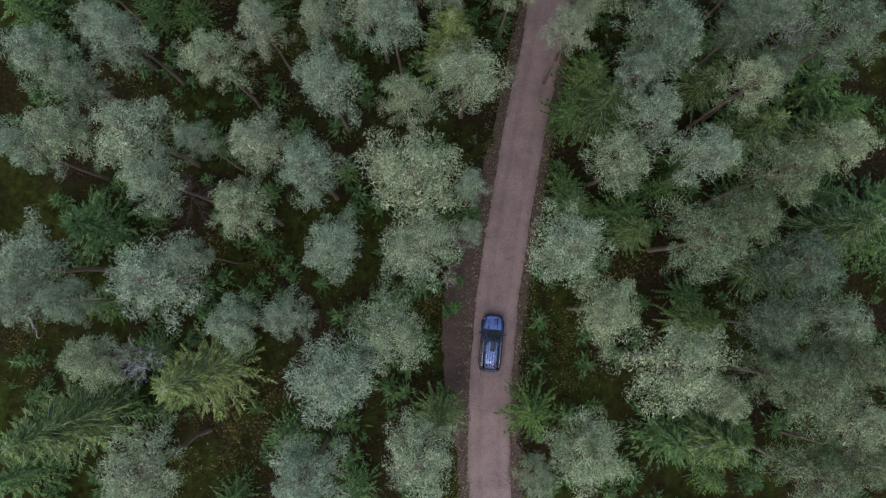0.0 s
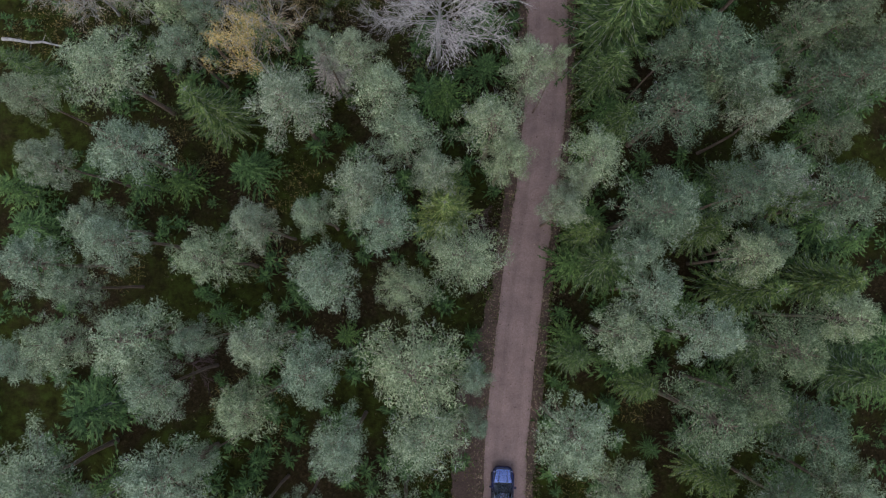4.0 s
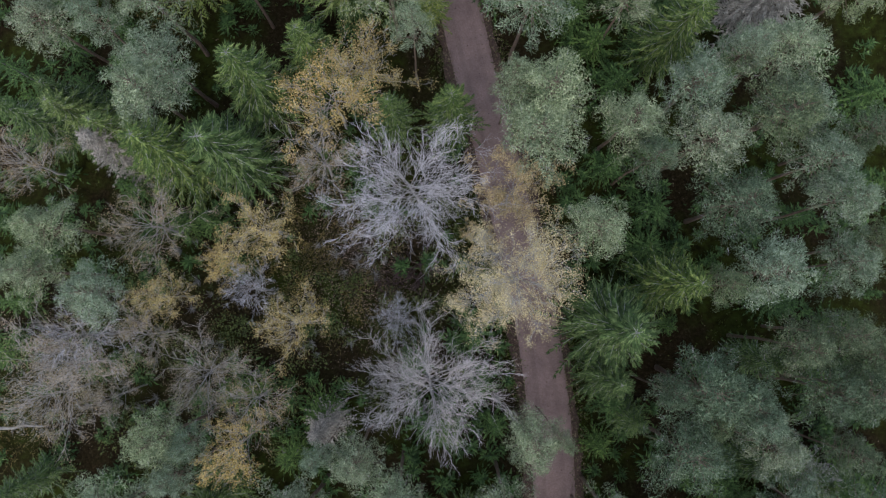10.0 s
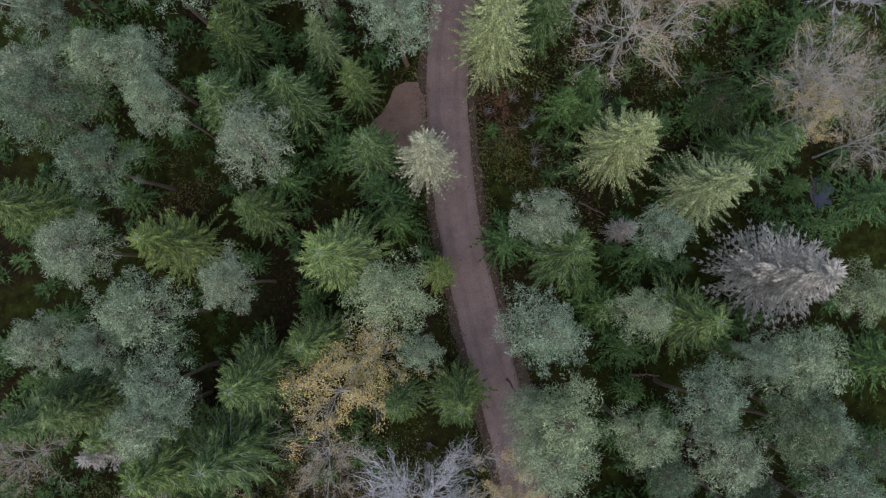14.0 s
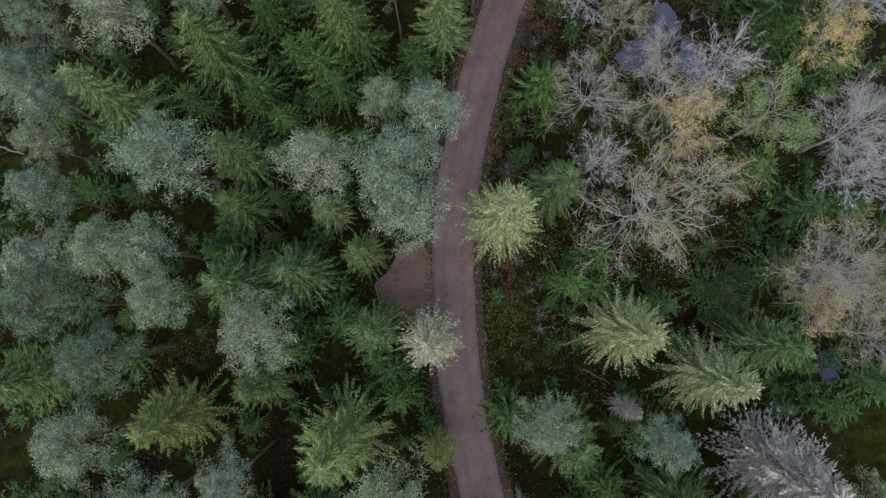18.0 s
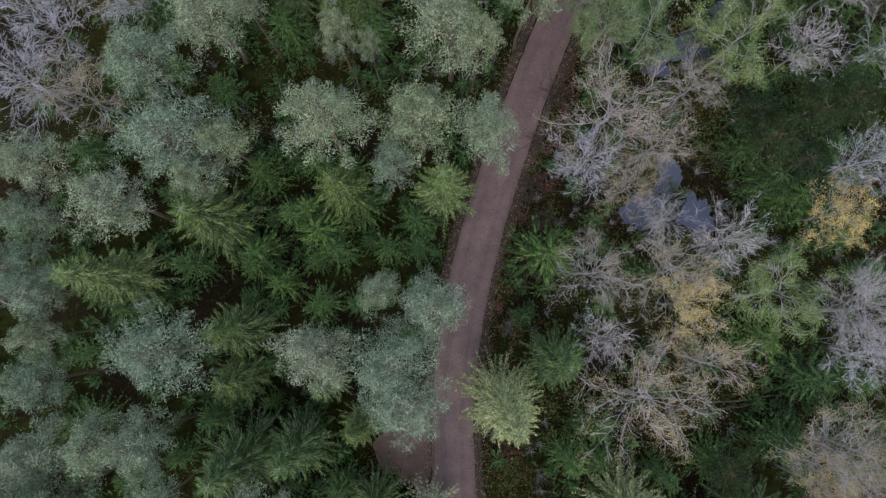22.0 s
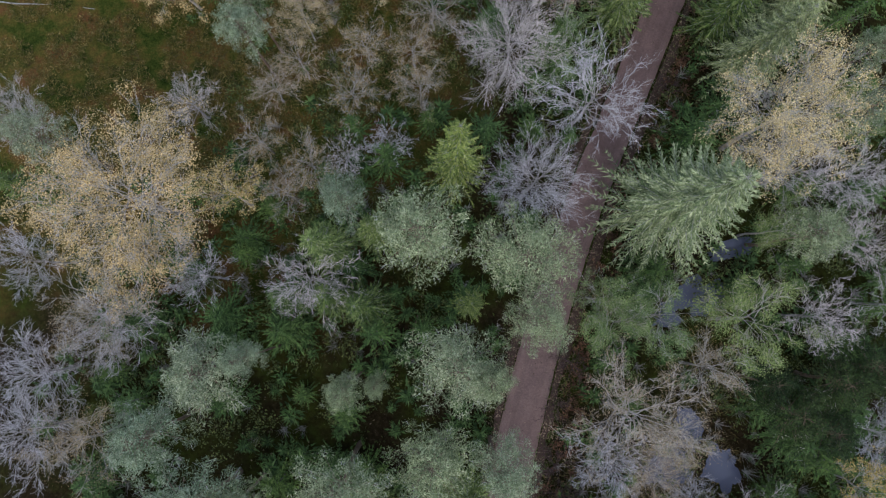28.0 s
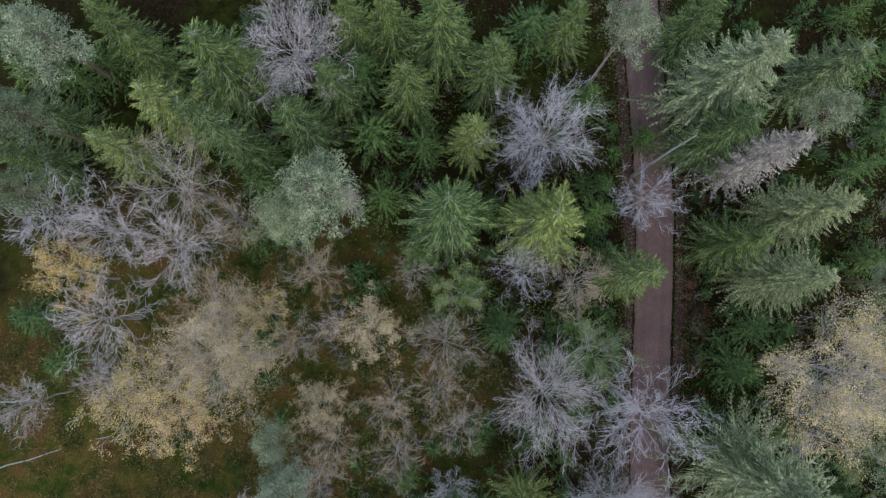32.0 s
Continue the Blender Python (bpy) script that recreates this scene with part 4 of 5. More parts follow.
# along the road, about 107 m from its start
tan_birch(-0.1, 119.7, 16.1, 5.97)
golden_birch(5.4, 118.8, 11.5, 2.21)
brown_birch(-5.6, 113.4, 13.1, 3.80)
bare_tree(4.1, 127.0, 7.8, 2.30)
bare_tree(1.8, 113.6, 11.7, 2.21)
bare_tree(-7.4, 128.7, 12.1, 2.39)
pine(-4.9, 125.5, 14.6, 2.30)
spruce(-8.5, 123.9, 11.2, 2.25)
bare_tree(-9.4, 118.4, 11.3, 2.42)
pine(10.7, 128.1, 16.0, 1.93)
brown_birch(13.1, 127.6, 8.2, 1.91)
brown_birch(10.5, 126.4, 7.5, 1.92)
brown_birch(8.4, 122.5, 7.5, 1.93)
brown_birch(11.5, 119.7, 7.5, 1.92)
brown_birch(9.2, 118.1, 8.0, 1.91)
bare_tree(14.5, 119.2, 7.9, 1.63)
brown_birch(16.4, 124.0, 7.8, 1.93)
bare_tree(18.1, 119.5, 7.5, 1.64)
brown_birch(21.4, 122.8, 7.8, 1.92)
brown_birch(21.9, 125.9, 7.7, 1.93)
brown_birch(18.4, 127.5, 7.8, 1.92)
light_spruce(22.1, 115.9, 20.0, 2.31)
pine(18.1, 111.7, 15.8, 3.56)
pine(13.6, 114.9, 17.1, 1.88)
light_spruce(11.4, 112.8, 15.6, 2.33)
light_spruce(14.8, 113.1, 10.7, 2.05)
young_spruce(4.9, 116.0, 4.7, 2.08)
bare_tree(9.8, 110.6, 15.6, 2.74)
bare_tree(26.8, 112.6, 15.0, 3.61)
bare_tree(32.6, 116.9, 18.0, 3.52)
pine(24.4, 107.4, 15.8, 3.56)
grey_spruce(35.9, 108.1, 21.5, 5.60)
golden_birch(44.1, 111.5, 20.0, 4.54)
bare_tree(49.3, 106.0, 12.3, 2.62)
pine(43.6, 103.3, 14.8, 2.29)
bare_tree(48.8, 101.6, 10.9, 2.43)
pine(49.0, 110.3, 16.5, 1.52)
green_birch(29.2, 101.6, 12.4, 2.53)
young_spruce(-4.8, 112.5, 5.7, 2.56)
young_spruce(1.6, 110.5, 5.7, 2.56)
# along the road, about 132 m from its start
spruce(24.0, 153.9, 16.3, 4.00)
pine(15.7, 161.9, 15.6, 3.30)
bare_tree(28.7, 152.2, 13.7, 4.29)
light_spruce(19.0, 154.2, 14.1, 3.40)
light_spruce(14.2, 154.4, 12.3, 2.76)
young_spruce(13.8, 163.0, 5.5, 2.46)
young_spruce(11.2, 165.4, 6.0, 2.70)
spruce(21.4, 149.1, 21.0, 2.32)
spruce(25.7, 147.6, 13.5, 2.98)
young_spruce(29.7, 144.8, 6.7, 3.02)
young_spruce(32.0, 149.2, 7.5, 3.39)
spruce(38.0, 146.7, 15.0, 3.44)
spruce(35.6, 149.8, 12.5, 2.66)
spruce(39.8, 142.9, 12.5, 2.66)
young_spruce(45.0, 144.0, 6.5, 2.93)
light_spruce(35.5, 139.6, 11.2, 2.41)
young_spruce(32.4, 141.7, 5.5, 2.46)
bare_tree(39.0, 135.9, 13.1, 3.95)
pine(24.0, 141.9, 15.3, 3.44)
pine(20.8, 142.0, 15.1, 2.28)
pale_spruce(25.1, 142.0, 9.0, 1.13)
spruce(30.0, 135.5, 21.4, 3.57)
light_spruce(35.3, 131.0, 15.8, 3.93)
brown_birch(16.1, 149.5, 12.9, 3.61)
bare_tree(13.4, 146.1, 12.3, 3.33)
bare_tree(10.3, 149.9, 12.4, 2.76)
bare_tree(7.4, 153.2, 12.2, 3.05)
brown_birch(17.6, 145.0, 10.7, 2.01)
golden_birch(5.9, 148.9, 12.8, 2.37)
bare_tree(5.5, 145.1, 11.7, 3.36)
bare_tree(3.4, 141.2, 11.0, 1.94)
pine(47.5, 138.1, 15.5, 2.26)
pale_spruce(49.7, 125.6, 18.0, 2.41)
grey_spruce(51.8, 131.1, 18.6, 4.79)
grey_spruce(58.9, 127.3, 13.6, 3.18)
spruce(49.7, 128.2, 14.5, 3.34)
pine(55.0, 125.3, 14.8, 1.98)
grey_spruce(51.3, 120.1, 14.9, 3.38)
grey_spruce(46.7, 117.4, 15.0, 3.60)
young_spruce(55.3, 112.8, 4.5, 1.99)
young_spruce(62.7, 120.4, 4.5, 1.99)
bare_tree(42.6, 127.8, 11.6, 2.40)
light_spruce(38.2, 124.3, 14.7, 2.61)
young_spruce(47.2, 131.5, 3.5, 1.50)
brown_birch(34.7, 126.1, 12.0, 2.34)
bare_tree(32.2, 129.4, 12.1, 2.29)
young_spruce(28.9, 126.8, 4.7, 2.08)
green_birch(27.5, 131.0, 11.3, 1.95)
brown_birch(25.9, 134.3, 7.5, 1.55)
brown_birch(20.0, 138.7, 8.2, 2.06)
bare_tree(18.4, 134.7, 7.7, 1.26)
brown_birch(12.7, 140.6, 11.8, 2.97)
golden_birch(15.2, 138.1, 11.5, 1.86)
tan_birch(20.6, 132.9, 9.0, 2.15)
brown_birch(24.4, 128.6, 8.2, 2.44)
tan_birch(11.3, 138.0, 13.0, 4.11)
golden_birch(4.7, 139.0, 12.6, 3.30)
bare_tree(28.0, 122.3, 18.5, 3.85)
bare_tree(-2.4, 143.7, 11.7, 1.92)
# along the road, about 0 m from its start
dark_shrub(-20.4, 8.0, 1.6, 2.50)
# along the road, about 17 m from its start
dark_shrub(4.2, 17.3, 1.6, 2.00)
# along the road, about 32 m from its start
dark_shrub(2.3, 40.5, 1.6, 3.00)
dark_shrub(0.0, 39.8, 1.6, 2.00)
# along the road, about 88 m from its start
dark_shrub(22.6, 91.1, 1.6, 2.25)
dark_shrub(22.1, 87.9, 1.6, 2.25)
dark_shrub(20.3, 85.0, 1.6, 1.75)
# along the road, about 107 m from its start
dark_shrub(26.1, 98.8, 1.6, 2.00)
dark_shrub(24.3, 95.6, 1.6, 1.75)
# along the road, about 132 m from its start
dark_shrub(35.6, 126.8, 1.6, 2.25)
dark_shrub(32.2, 130.0, 1.6, 2.25)
dark_shrub(41.7, 117.5, 1.6, 1.50)
# along the road, about 32 m from its start
spruce(-20.3, 58.7, 11.2, 2.25)
young_spruce(-15.3, 48.1, 4.5, 1.99)
young_spruce(-8.0, 31.2, 5.3, 2.37)
young_spruce(5.0, 34.4, 4.7, 2.08)
dark_pine(33.2, 41.8, 16.8, 1.89)
dark_pine(32.4, 34.1, 14.9, 1.97)
young_spruce(19.5, 37.7, 5.5, 2.46)
young_spruce(21.1, 40.6, 5.1, 2.27)
# along the road, about 70 m from its start
young_spruce(37.0, 76.2, 6.1, 2.74)
young_spruce(40.1, 72.2, 6.3, 2.84)
young_spruce(43.8, 71.4, 5.5, 2.46)
young_spruce(42.0, 86.4, 6.1, 2.74)
young_spruce(31.3, 67.8, 5.3, 2.37)
spruce(42.6, 65.9, 11.2, 2.25)
bare_tree(43.3, 73.8, 12.1, 2.77)
brown_birch(41.4, 66.8, 12.3, 2.76)
# along the road, about 107 m from its start
green_birch(43.2, 104.2, 12.1, 2.19)
bare_tree(45.5, 107.7, 11.5, 2.79)
green_birch(50.9, 110.2, 12.0, 2.19)
pine(50.9, 113.9, 15.6, 1.63)
young_spruce(34.4, 103.8, 5.5, 2.46)
young_spruce(41.6, 99.7, 5.3, 2.37)
young_spruce(44.6, 89.6, 7.1, 3.20)
young_spruce(40.6, 88.1, 6.3, 2.84)
young_spruce(45.6, 83.2, 5.5, 2.46)
young_spruce(39.5, 91.0, 5.3, 2.37)
# along the road, about 132 m from its start
tan_birch(6.1, 136.2, 11.2, 2.51)
brown_birch(15.6, 135.4, 8.2, 1.91)
tan_birch(14.5, 130.6, 10.8, 1.79)
green_birch(32.3, 121.0, 11.6, 2.47)
spruce(13.2, 166.0, 12.5, 2.66)
dark_pine(11.6, 158.3, 16.0, 2.31)
spruce(11.5, 160.0, 11.2, 2.25)
spruce(8.6, 157.8, 12.0, 2.50)
spruce(25.3, 152.9, 12.2, 2.58)
spruce(29.5, 148.7, 12.2, 2.58)
spruce(33.8, 145.4, 12.2, 2.58)
spruce(33.3, 151.7, 12.2, 2.58)
spruce(46.6, 141.8, 11.0, 2.16)
dark_pine(8.7, 153.9, 16.3, 1.91)
young_spruce(20.4, 147.5, 5.5, 2.46)
young_spruce(27.4, 140.4, 5.3, 2.37)
spruce(45.9, 121.3, 12.8, 2.74)
spruce(53.6, 136.0, 12.5, 2.66)
young_spruce(41.1, 113.0, 6.1, 2.74)
young_spruce(44.2, 114.5, 5.3, 2.37)
# along the road, about 85 m from its start
pine(0.9, 97.9, 14.4, 2.07)
pine(-1.2, 95.6, 15.3, 1.76)
pine(-12.6, 90.3, 15.6, 2.14)
pine(-13.2, 87.4, 15.8, 1.63)
young_pine(31.6, 67.4, 8.0, 2.42)
bare_tree(31.2, 86.7, 9.0, 2.00)
brown_birch(29.1, 89.5, 9.0, 2.06)
# along the road, about 132 m from its start
spruce(19.3, 162.2, 12.0, 2.50)
spruce(19.9, 159.0, 11.2, 2.25)
young_spruce(16.4, 162.7, 5.5, 2.46)
young_spruce(-0.3, 149.8, 5.1, 2.27)
young_spruce(-0.7, 145.6, 4.7, 2.08)
pine(11.6, 130.5, 14.5, 1.68)
spruce(12.3, 14.3, 9.5, 2.84)
spruce(11.7, 16.6, 8.0, 2.10)
spruce(29.4, 11.9, 10.5, 2.46)
spruce(30.3, 4.9, 11.0, 2.85)
spruce(20.4, 16.2, 9.0, 2.25)
spruce(19.7, -2.3, 9.0, 2.21)
spruce(14.0, 28.9, 10.0, 2.52)
spruce(14.9, 4.8, 8.0, 1.99)
spruce(26.8, 18.2, 9.0, 2.17)
spruce(23.6, 7.0, 8.5, 1.90)
spruce(27.0, 1.4, 9.0, 1.88)
spruce(10.3, 7.0, 6.5, 1.92)
spruce(15.0, 25.4, 8.0, 1.84)
spruce(22.8, 20.3, 9.5, 1.98)
spruce(29.5, 11.7, 10.0, 2.38)
spruce(24.7, 1.6, 9.0, 2.12)
spruce(25.7, 27.4, 9.0, 1.92)
young_spruce(3.4, 93.2, 6.5, 1.87)
young_spruce(6.3, 89.6, 6.5, 2.04)
young_spruce(1.4, 88.1, 6.0, 2.04)
young_spruce(-0.3, 89.9, 6.0, 1.87)
young_spruce(10.2, 89.0, 6.0, 1.78)
young_spruce(4.2, 85.8, 7.0, 2.02)
young_spruce(-2.3, 84.9, 6.5, 1.85)
young_spruce(8.5, 95.7, 7.0, 2.00)
young_spruce(12.4, 88.6, 5.5, 1.70)
young_spruce(-5.1, 90.9, 7.0, 2.03)
young_spruce(-3.9, 80.8, 7.0, 2.18)
young_spruce(-5.8, 78.9, 6.0, 1.84)


# ---- young growth between the tall trees ----
CLEARINGS = [
    (-16.3, 3.2, 3.2), (-15.2, -9.3, 3.5), (-34.3, -4.3, 3.0), (0.0, -2.0, 2.5), (10.7, -4.7, 3.0), (-14.2, 17.4, 2.5), (-19.3, -11.6, 3.0), (-15.6, -12.1, 3.0),
    (15.5, 3.2, 2.0), (-25.2, 16.4, 2.5), (-19.2, 25.7, 2.0), (-28.7, 37.8, 3.0), (-6.0, 43.6, 5.0), (-13.1, 39.3, 3.0), (-33.0, 34.6, 3.0), (-20.5, 25.8, 2.5),
    (-12.1, 20.7, 3.0), (-3.5, 41.6, 4.0), (17.3, 72.7, 3.5), (14.3, 67.0, 3.0), (-10.9, 73.2, 3.0), (-13.5, 66.1, 2.5), (-5.1, 46.7, 2.5), (-8.4, 44.8, 3.0),
]
CLEARINGS += [
    (15.3, 67.2, 3.5), (16.1, 70.9, 2.5), (-12.4, 71.7, 3.0), (19.0, 62.6, 3.0), (30.3, 69.6, 3.0), (8.1, 73.7, 4.0), (21.5, 89.0, 3.0), (32.0, 88.2, 5.0),
    (35.6, 93.3, 4.0), (-3.8, 137.1, 5.0), (2.7, 134.0, 5.0), (-7.7, 132.2, 4.0), (13.0, 127.1, 4.0), (25.3, 96.1, 3.0), (3.3, 112.8, 2.0), (38.5, 98.7, 4.0),
    (17.0, 129.4, 4.0), (15.0, 134.4, 3.0), (34.1, 128.6, 4.0), (-3.3, 147.3, 5.0), (-5.3, 140.7, 5.0), (6.3, 130.6, 4.0), (45.7, 122.0, 3.0), (41.1, 115.5, 3.0),
    (-4.5, 42.5, 5.0), (-8.0, 38.0, 3.0), (18.0, 126.5, 5.0), (22.5, 127.0, 4.0), (11.5, 126.0, 5.0), (2.0, 126.5, 5.0), (20.0, 131.5, 4.0), (12.0, 131.0, 5.0),
]


def open_ground(x, y):
    return any((x - a) ** 2 + (y - b) ** 2 < r * r for a, b, r in CLEARINGS)


def young_growth():
    rng = random.Random(77)
    taken = []
    for _ in range(9000):
        y = rng.uniform(-20, 160)
        mid = np.interp(y, LINE[:, 1], LINE[:, 0])
        x = mid + rng.uniform(-42, 34)
        if from_road(x, y) < 3.4 or open_ground(x, y) or len(taken) >= 240 or (y < 24 or y > 138) and rng.random() < 0.65:
            continue
        if noise.noise(Vector((x * 0.11, y * 0.11, 8))) < -0.12 and rng.random() < 0.8:
            continue
        if any((x - a) ** 2 + (y - b) ** 2 < 6.0 for a, b in taken):
            continue
        taken.append((x, y))
        r = rng.uniform(1.0, 2.2)
        young_spruce(x, y, r * rng.uniform(2.8, 4.2), r)


def brush():
    """Low saplings and juniper between the trees, too many to count."""
    rng = np.random.default_rng(9)
    s = Shape()
    n = 0
    while n < 2500:
        y = rng.uniform(-22, 165)
        x = np.interp(y, LINE[:, 1], LINE[:, 0]) + rng.uniform(-46, 38)
        if from_road(x, y) < 3.0 or open_ground(x, y) and rng.random() < 0.7:
            continue
        if noise.noise(Vector((x * 0.13, y * 0.13, 4))) < -0.2:
            continue
        if y > 138 and rng.random() < 0.8:
            continue
        n += 1
        r, k = rng.uniform(0.5, 1.35), 72
        h = r * rng.uniform(1.2, 2.9)
        a, q = rng.uniform(0, 6.283, k), rng.uniform(0, 1, k) ** 0.7
        rad = r * (1 - q) * rng.uniform(0.3, 1.0, k)
        base = np.column_stack([x + np.cos(a) * rad, y + np.sin(a) * rad, height_of(x, y) + 0.05 + q * h])
        way = unit(np.column_stack([np.cos(a), np.sin(a), rng.uniform(-0.3, 0.6, k)]) + rng.normal(0, 0.25, (k, 3)))
        side = unit(np.cross(way, np.array([0, 0, 1.0]) + rng.normal(0, 0.35, (k, 3))))
        s.blades(base, way, side, r * rng.uniform(0.25, 0.55, k), r * rng.uniform(0.11, 0.22, k))
    tagged(s.done("brush", SPRUCE_DARK), "dense low green saplings between the trees", "undergrowth", kind="stuff")


def thicket():
    """Grey twiggy bushes and low leafy shrubs on the boggy ground."""
    rng = np.random.default_rng(19)
    tw, lf = Shape(), Shape()
    n = 0
    while n < 1700:
        y = rng.uniform(20, 160)
        d = rng.uniform(-40, 36)
        x = np.interp(y, LINE[:, 1], LINE[:, 0]) + d
        zone = d > 3 and 66 < y < 128 or d < -3 and (28 < y < 52 or y > 100)
        if from_road(x, y) < 3.2 or not zone:
            continue
        n += 1
        r, k = rng.uniform(0.5, 1.2), 26
        z = height_of(x, y)
        a = rng.uniform(0, 6.283, k)
        tip = np.column_stack([x + np.cos(a) * r * rng.uniform(0.4, 1, k), y + np.sin(a) * r * rng.uniform(0.4, 1, k), z + r * rng.uniform(0.8, 1.9, k)])
        o = np.array([x, y, z])
        if rng.random() < 0.40:
            for q in tip:
                tw.spike(o + rng.normal(0, 0.08, 3), q, 0.018)
        else:
            base = np.repeat(tip, 3, 0) + rng.normal(0, 0.2, (3 * k, 3))
            way = unit(rng.normal(0, 1, (3 * k, 3)) * np.array([1, 1, 0.4]))
            side = unit(np.cross(way, rng.normal(0, 0.4, (3 * k, 3)) + np.array([0, 0, 1.0])))
            lf.blades(base, way, side, rng.uniform(0.1, 0.26, 3 * k), rng.uniform(0.08, 0.16, 3 * k))
    tagged(tw.done("twig_thicket", TWIG_TAN), "grey-brown leafless twigs over boggy ground", "thicket", kind="stuff")
    green = foliage("shrub_leaves", (0.034, 0.046, 0.012), (0.072, 0.092, 0.025), (0.15, 0.165, 0.052))
    tagged(lf.done("low_shrubs", green), "low olive green leafy shrubs on boggy ground", "undergrowth", kind="stuff")


young_growth()
brush()
thicket()


def ground_cover():
    """Grass, bilberry and moss tufts, and fallen leaves: more than anyone could count."""
    rng = np.random.default_rng(12)
    green = foliage("undergrowth", (0.026, 0.042, 0.008), (0.056, 0.082, 0.017), (0.115, 0.142, 0.042))
    litter = foliage("fallen_leaves", (0.05, 0.032, 0.022), (0.13, 0.088, 0.063), (0.34, 0.255, 0.20))
    idx = rng.integers(20, len(LINE) - 20, 34000)
    off = np.concatenate([np.abs(rng.normal(0, 0.7, 15000)) + 1.8, rng.uniform(2.3, 36, 19000)])
    sgn = rng.choice([-1.0, 1.0], 34000)
    xy = LINE[idx] + ACROSS[idx] * (off * sgn)[:, None] + rng.normal(0, 0.3, (34000, 2))
    g = Shape()
    keep = [i for i in range(34000) if noise.noise(Vector((xy[i, 0] * 0.2, xy[i, 1] * 0.2, 1))) > -0.1 or off[i] < 3.6]
    for _ in range(3):
        k = len(keep)
        q = xy[keep] + rng.normal(0, 0.12, (k, 2))
        base = np.column_stack([q, [height_of(a, b) for a, b in xy[keep]]])
        way = unit(rng.normal(0, 0.7, (k, 3)) * np.array([1, 1, 0.2]) + np.array([0, 0, 0.45]))
        side = unit(np.cross(way, rng.normal(0, 1, (k, 3))))
        g.blades(base, way, side, rng.uniform(0.14, 0.36, k), rng.uniform(0.06, 0.14, k))
    tagged(g.done("undergrowth", green), "low green moss, bilberry and grass on the forest floor", "undergrowth", kind="stuff")
    n = 50000
    idx = rng.integers(20, len(LINE) - 20, n)
    near = rng.random(n) < 0.72
    off = np.where(near, 1.72 + np.abs(rng.normal(0, 0.6, n)), rng.uniform(2.2, 30, n)) * rng.choice([-1.0, 1.0], n)
    stray = rng.random(n) < 0.03
    off[stray] = rng.uniform(-1.9, 1.9, stray.sum())
    xy = LINE[idx] + ACROSS[idx] * off[:, None] + ALONG[idx] * rng.uniform(-0.5, 0.5, (n, 1))
    # a deep carpet of leaves under the two large bare trees
    deep = rng.choice(n, 6500, replace=False)
    xy[deep] = rng.normal((-2.8, 42.5), (3.0, 3.8), (6500, 2))
    off[deep] = 9.0
    z = np.array([height_of(a, b) for a, b in xy]) + np.where(np.abs(off) < 3.2, 0.115, 0.03)
    way = unit(rng.normal(0, 1, (n, 3)) * np.array([1, 1, 0.12]))
    side = unit(np.cross(way, rng.normal(0, 0.25, (n, 3)) + np.array([0, 0, 1.0])))
    f = Shape()
    f.blades(np.column_stack([xy, z]), way, side, rng.uniform(0.06, 0.13, n), rng.uniform(0.06, 0.12, n))
    tagged(f.done("leaf_litter", litter), "fallen brown and pale leaves along the road verge", "leaf litter", kind="stuff")


def dry_grass():
    """Yellowed grass on the open ground."""
    rng = np.random.default_rng(23)
    s = Shape()
    straw = foliage("dry_grass", (0.06, 0.058, 0.014), (0.14, 0.114, 0.033), (0.26, 0.178, 0.075))
    for a, b, r in CLEARINGS + [(-5.6, 133.7, 14.0)]:
        k = int((120 if r < 10 else 110) * r * r)
        w, q = rng.uniform(0, 6.283, k), np.sqrt(rng.uniform(0, 1.3, k)) * r
        xy = np.column_stack([a + np.cos(w) * q, b + np.sin(w) * q])
        ok = [from_road(*p) > 2.6 and noise.noise(Vector((p[0] * 0.45, p[1] * 0.45, 6))) > -0.15 for p in xy]
        xy = xy[ok]
        k = len(xy)
        base = np.column_stack([xy, [height_of(*p) for p in xy]])
        way = unit(rng.normal(0, 0.8, (k, 3)) * np.array([1, 1, 0.2]) + np.array([0, 0, 0.4]))
        side = unit(np.cross(way, rng.normal(0, 1, (k, 3))))
        s.blades(base, way, side, rng.uniform(0.16, 0.42, k), rng.uniform(0.04, 0.09, k))
    tagged(s.done("dry_grass", straw), "yellowed olive grass on the open forest floor", "grass", kind="stuff")


def bracken():
    """Rusty withered ferns beside the road."""
    rng = np.random.default_rng(29)
    rust = foliage("withered_fern", (0.05, 0.022, 0.014), (0.11, 0.05, 0.03), (0.20, 0.105, 0.06))
    s = Shape()
    for _ in range(380):
        y = rng.uniform(70, 128)
        x = np.interp(y, LINE[:, 1], LINE[:, 0]) + rng.normal(4.3, 1.0)
        if from_road(x, y) < 2.3:
            continue
        k, r = 22, rng.uniform(0.25, 0.6)
        a = rng.uniform(0, 6.283, k)
        out = np.column_stack([np.cos(a), np.sin(a), rng.uniform(0.1, 0.7, k)])
        base = np.array([x, y, height_of(x, y)]) + out * r * rng.uniform(0.1, 0.7, (k, 1))
        way = unit(out + rng.normal(0, 0.3, (k, 3)))
        s.blades(base, way, unit(np.cross(way, [0.0, 0, 1])), rng.uniform(0.15, 0.35, k), rng.uniform(0.06, 0.14, k))
    tagged(s.done("bracken", rust), "rusty brown withered ferns along the verge", "fern", kind="stuff")


ground_cover()
dry_grass()
bracken()


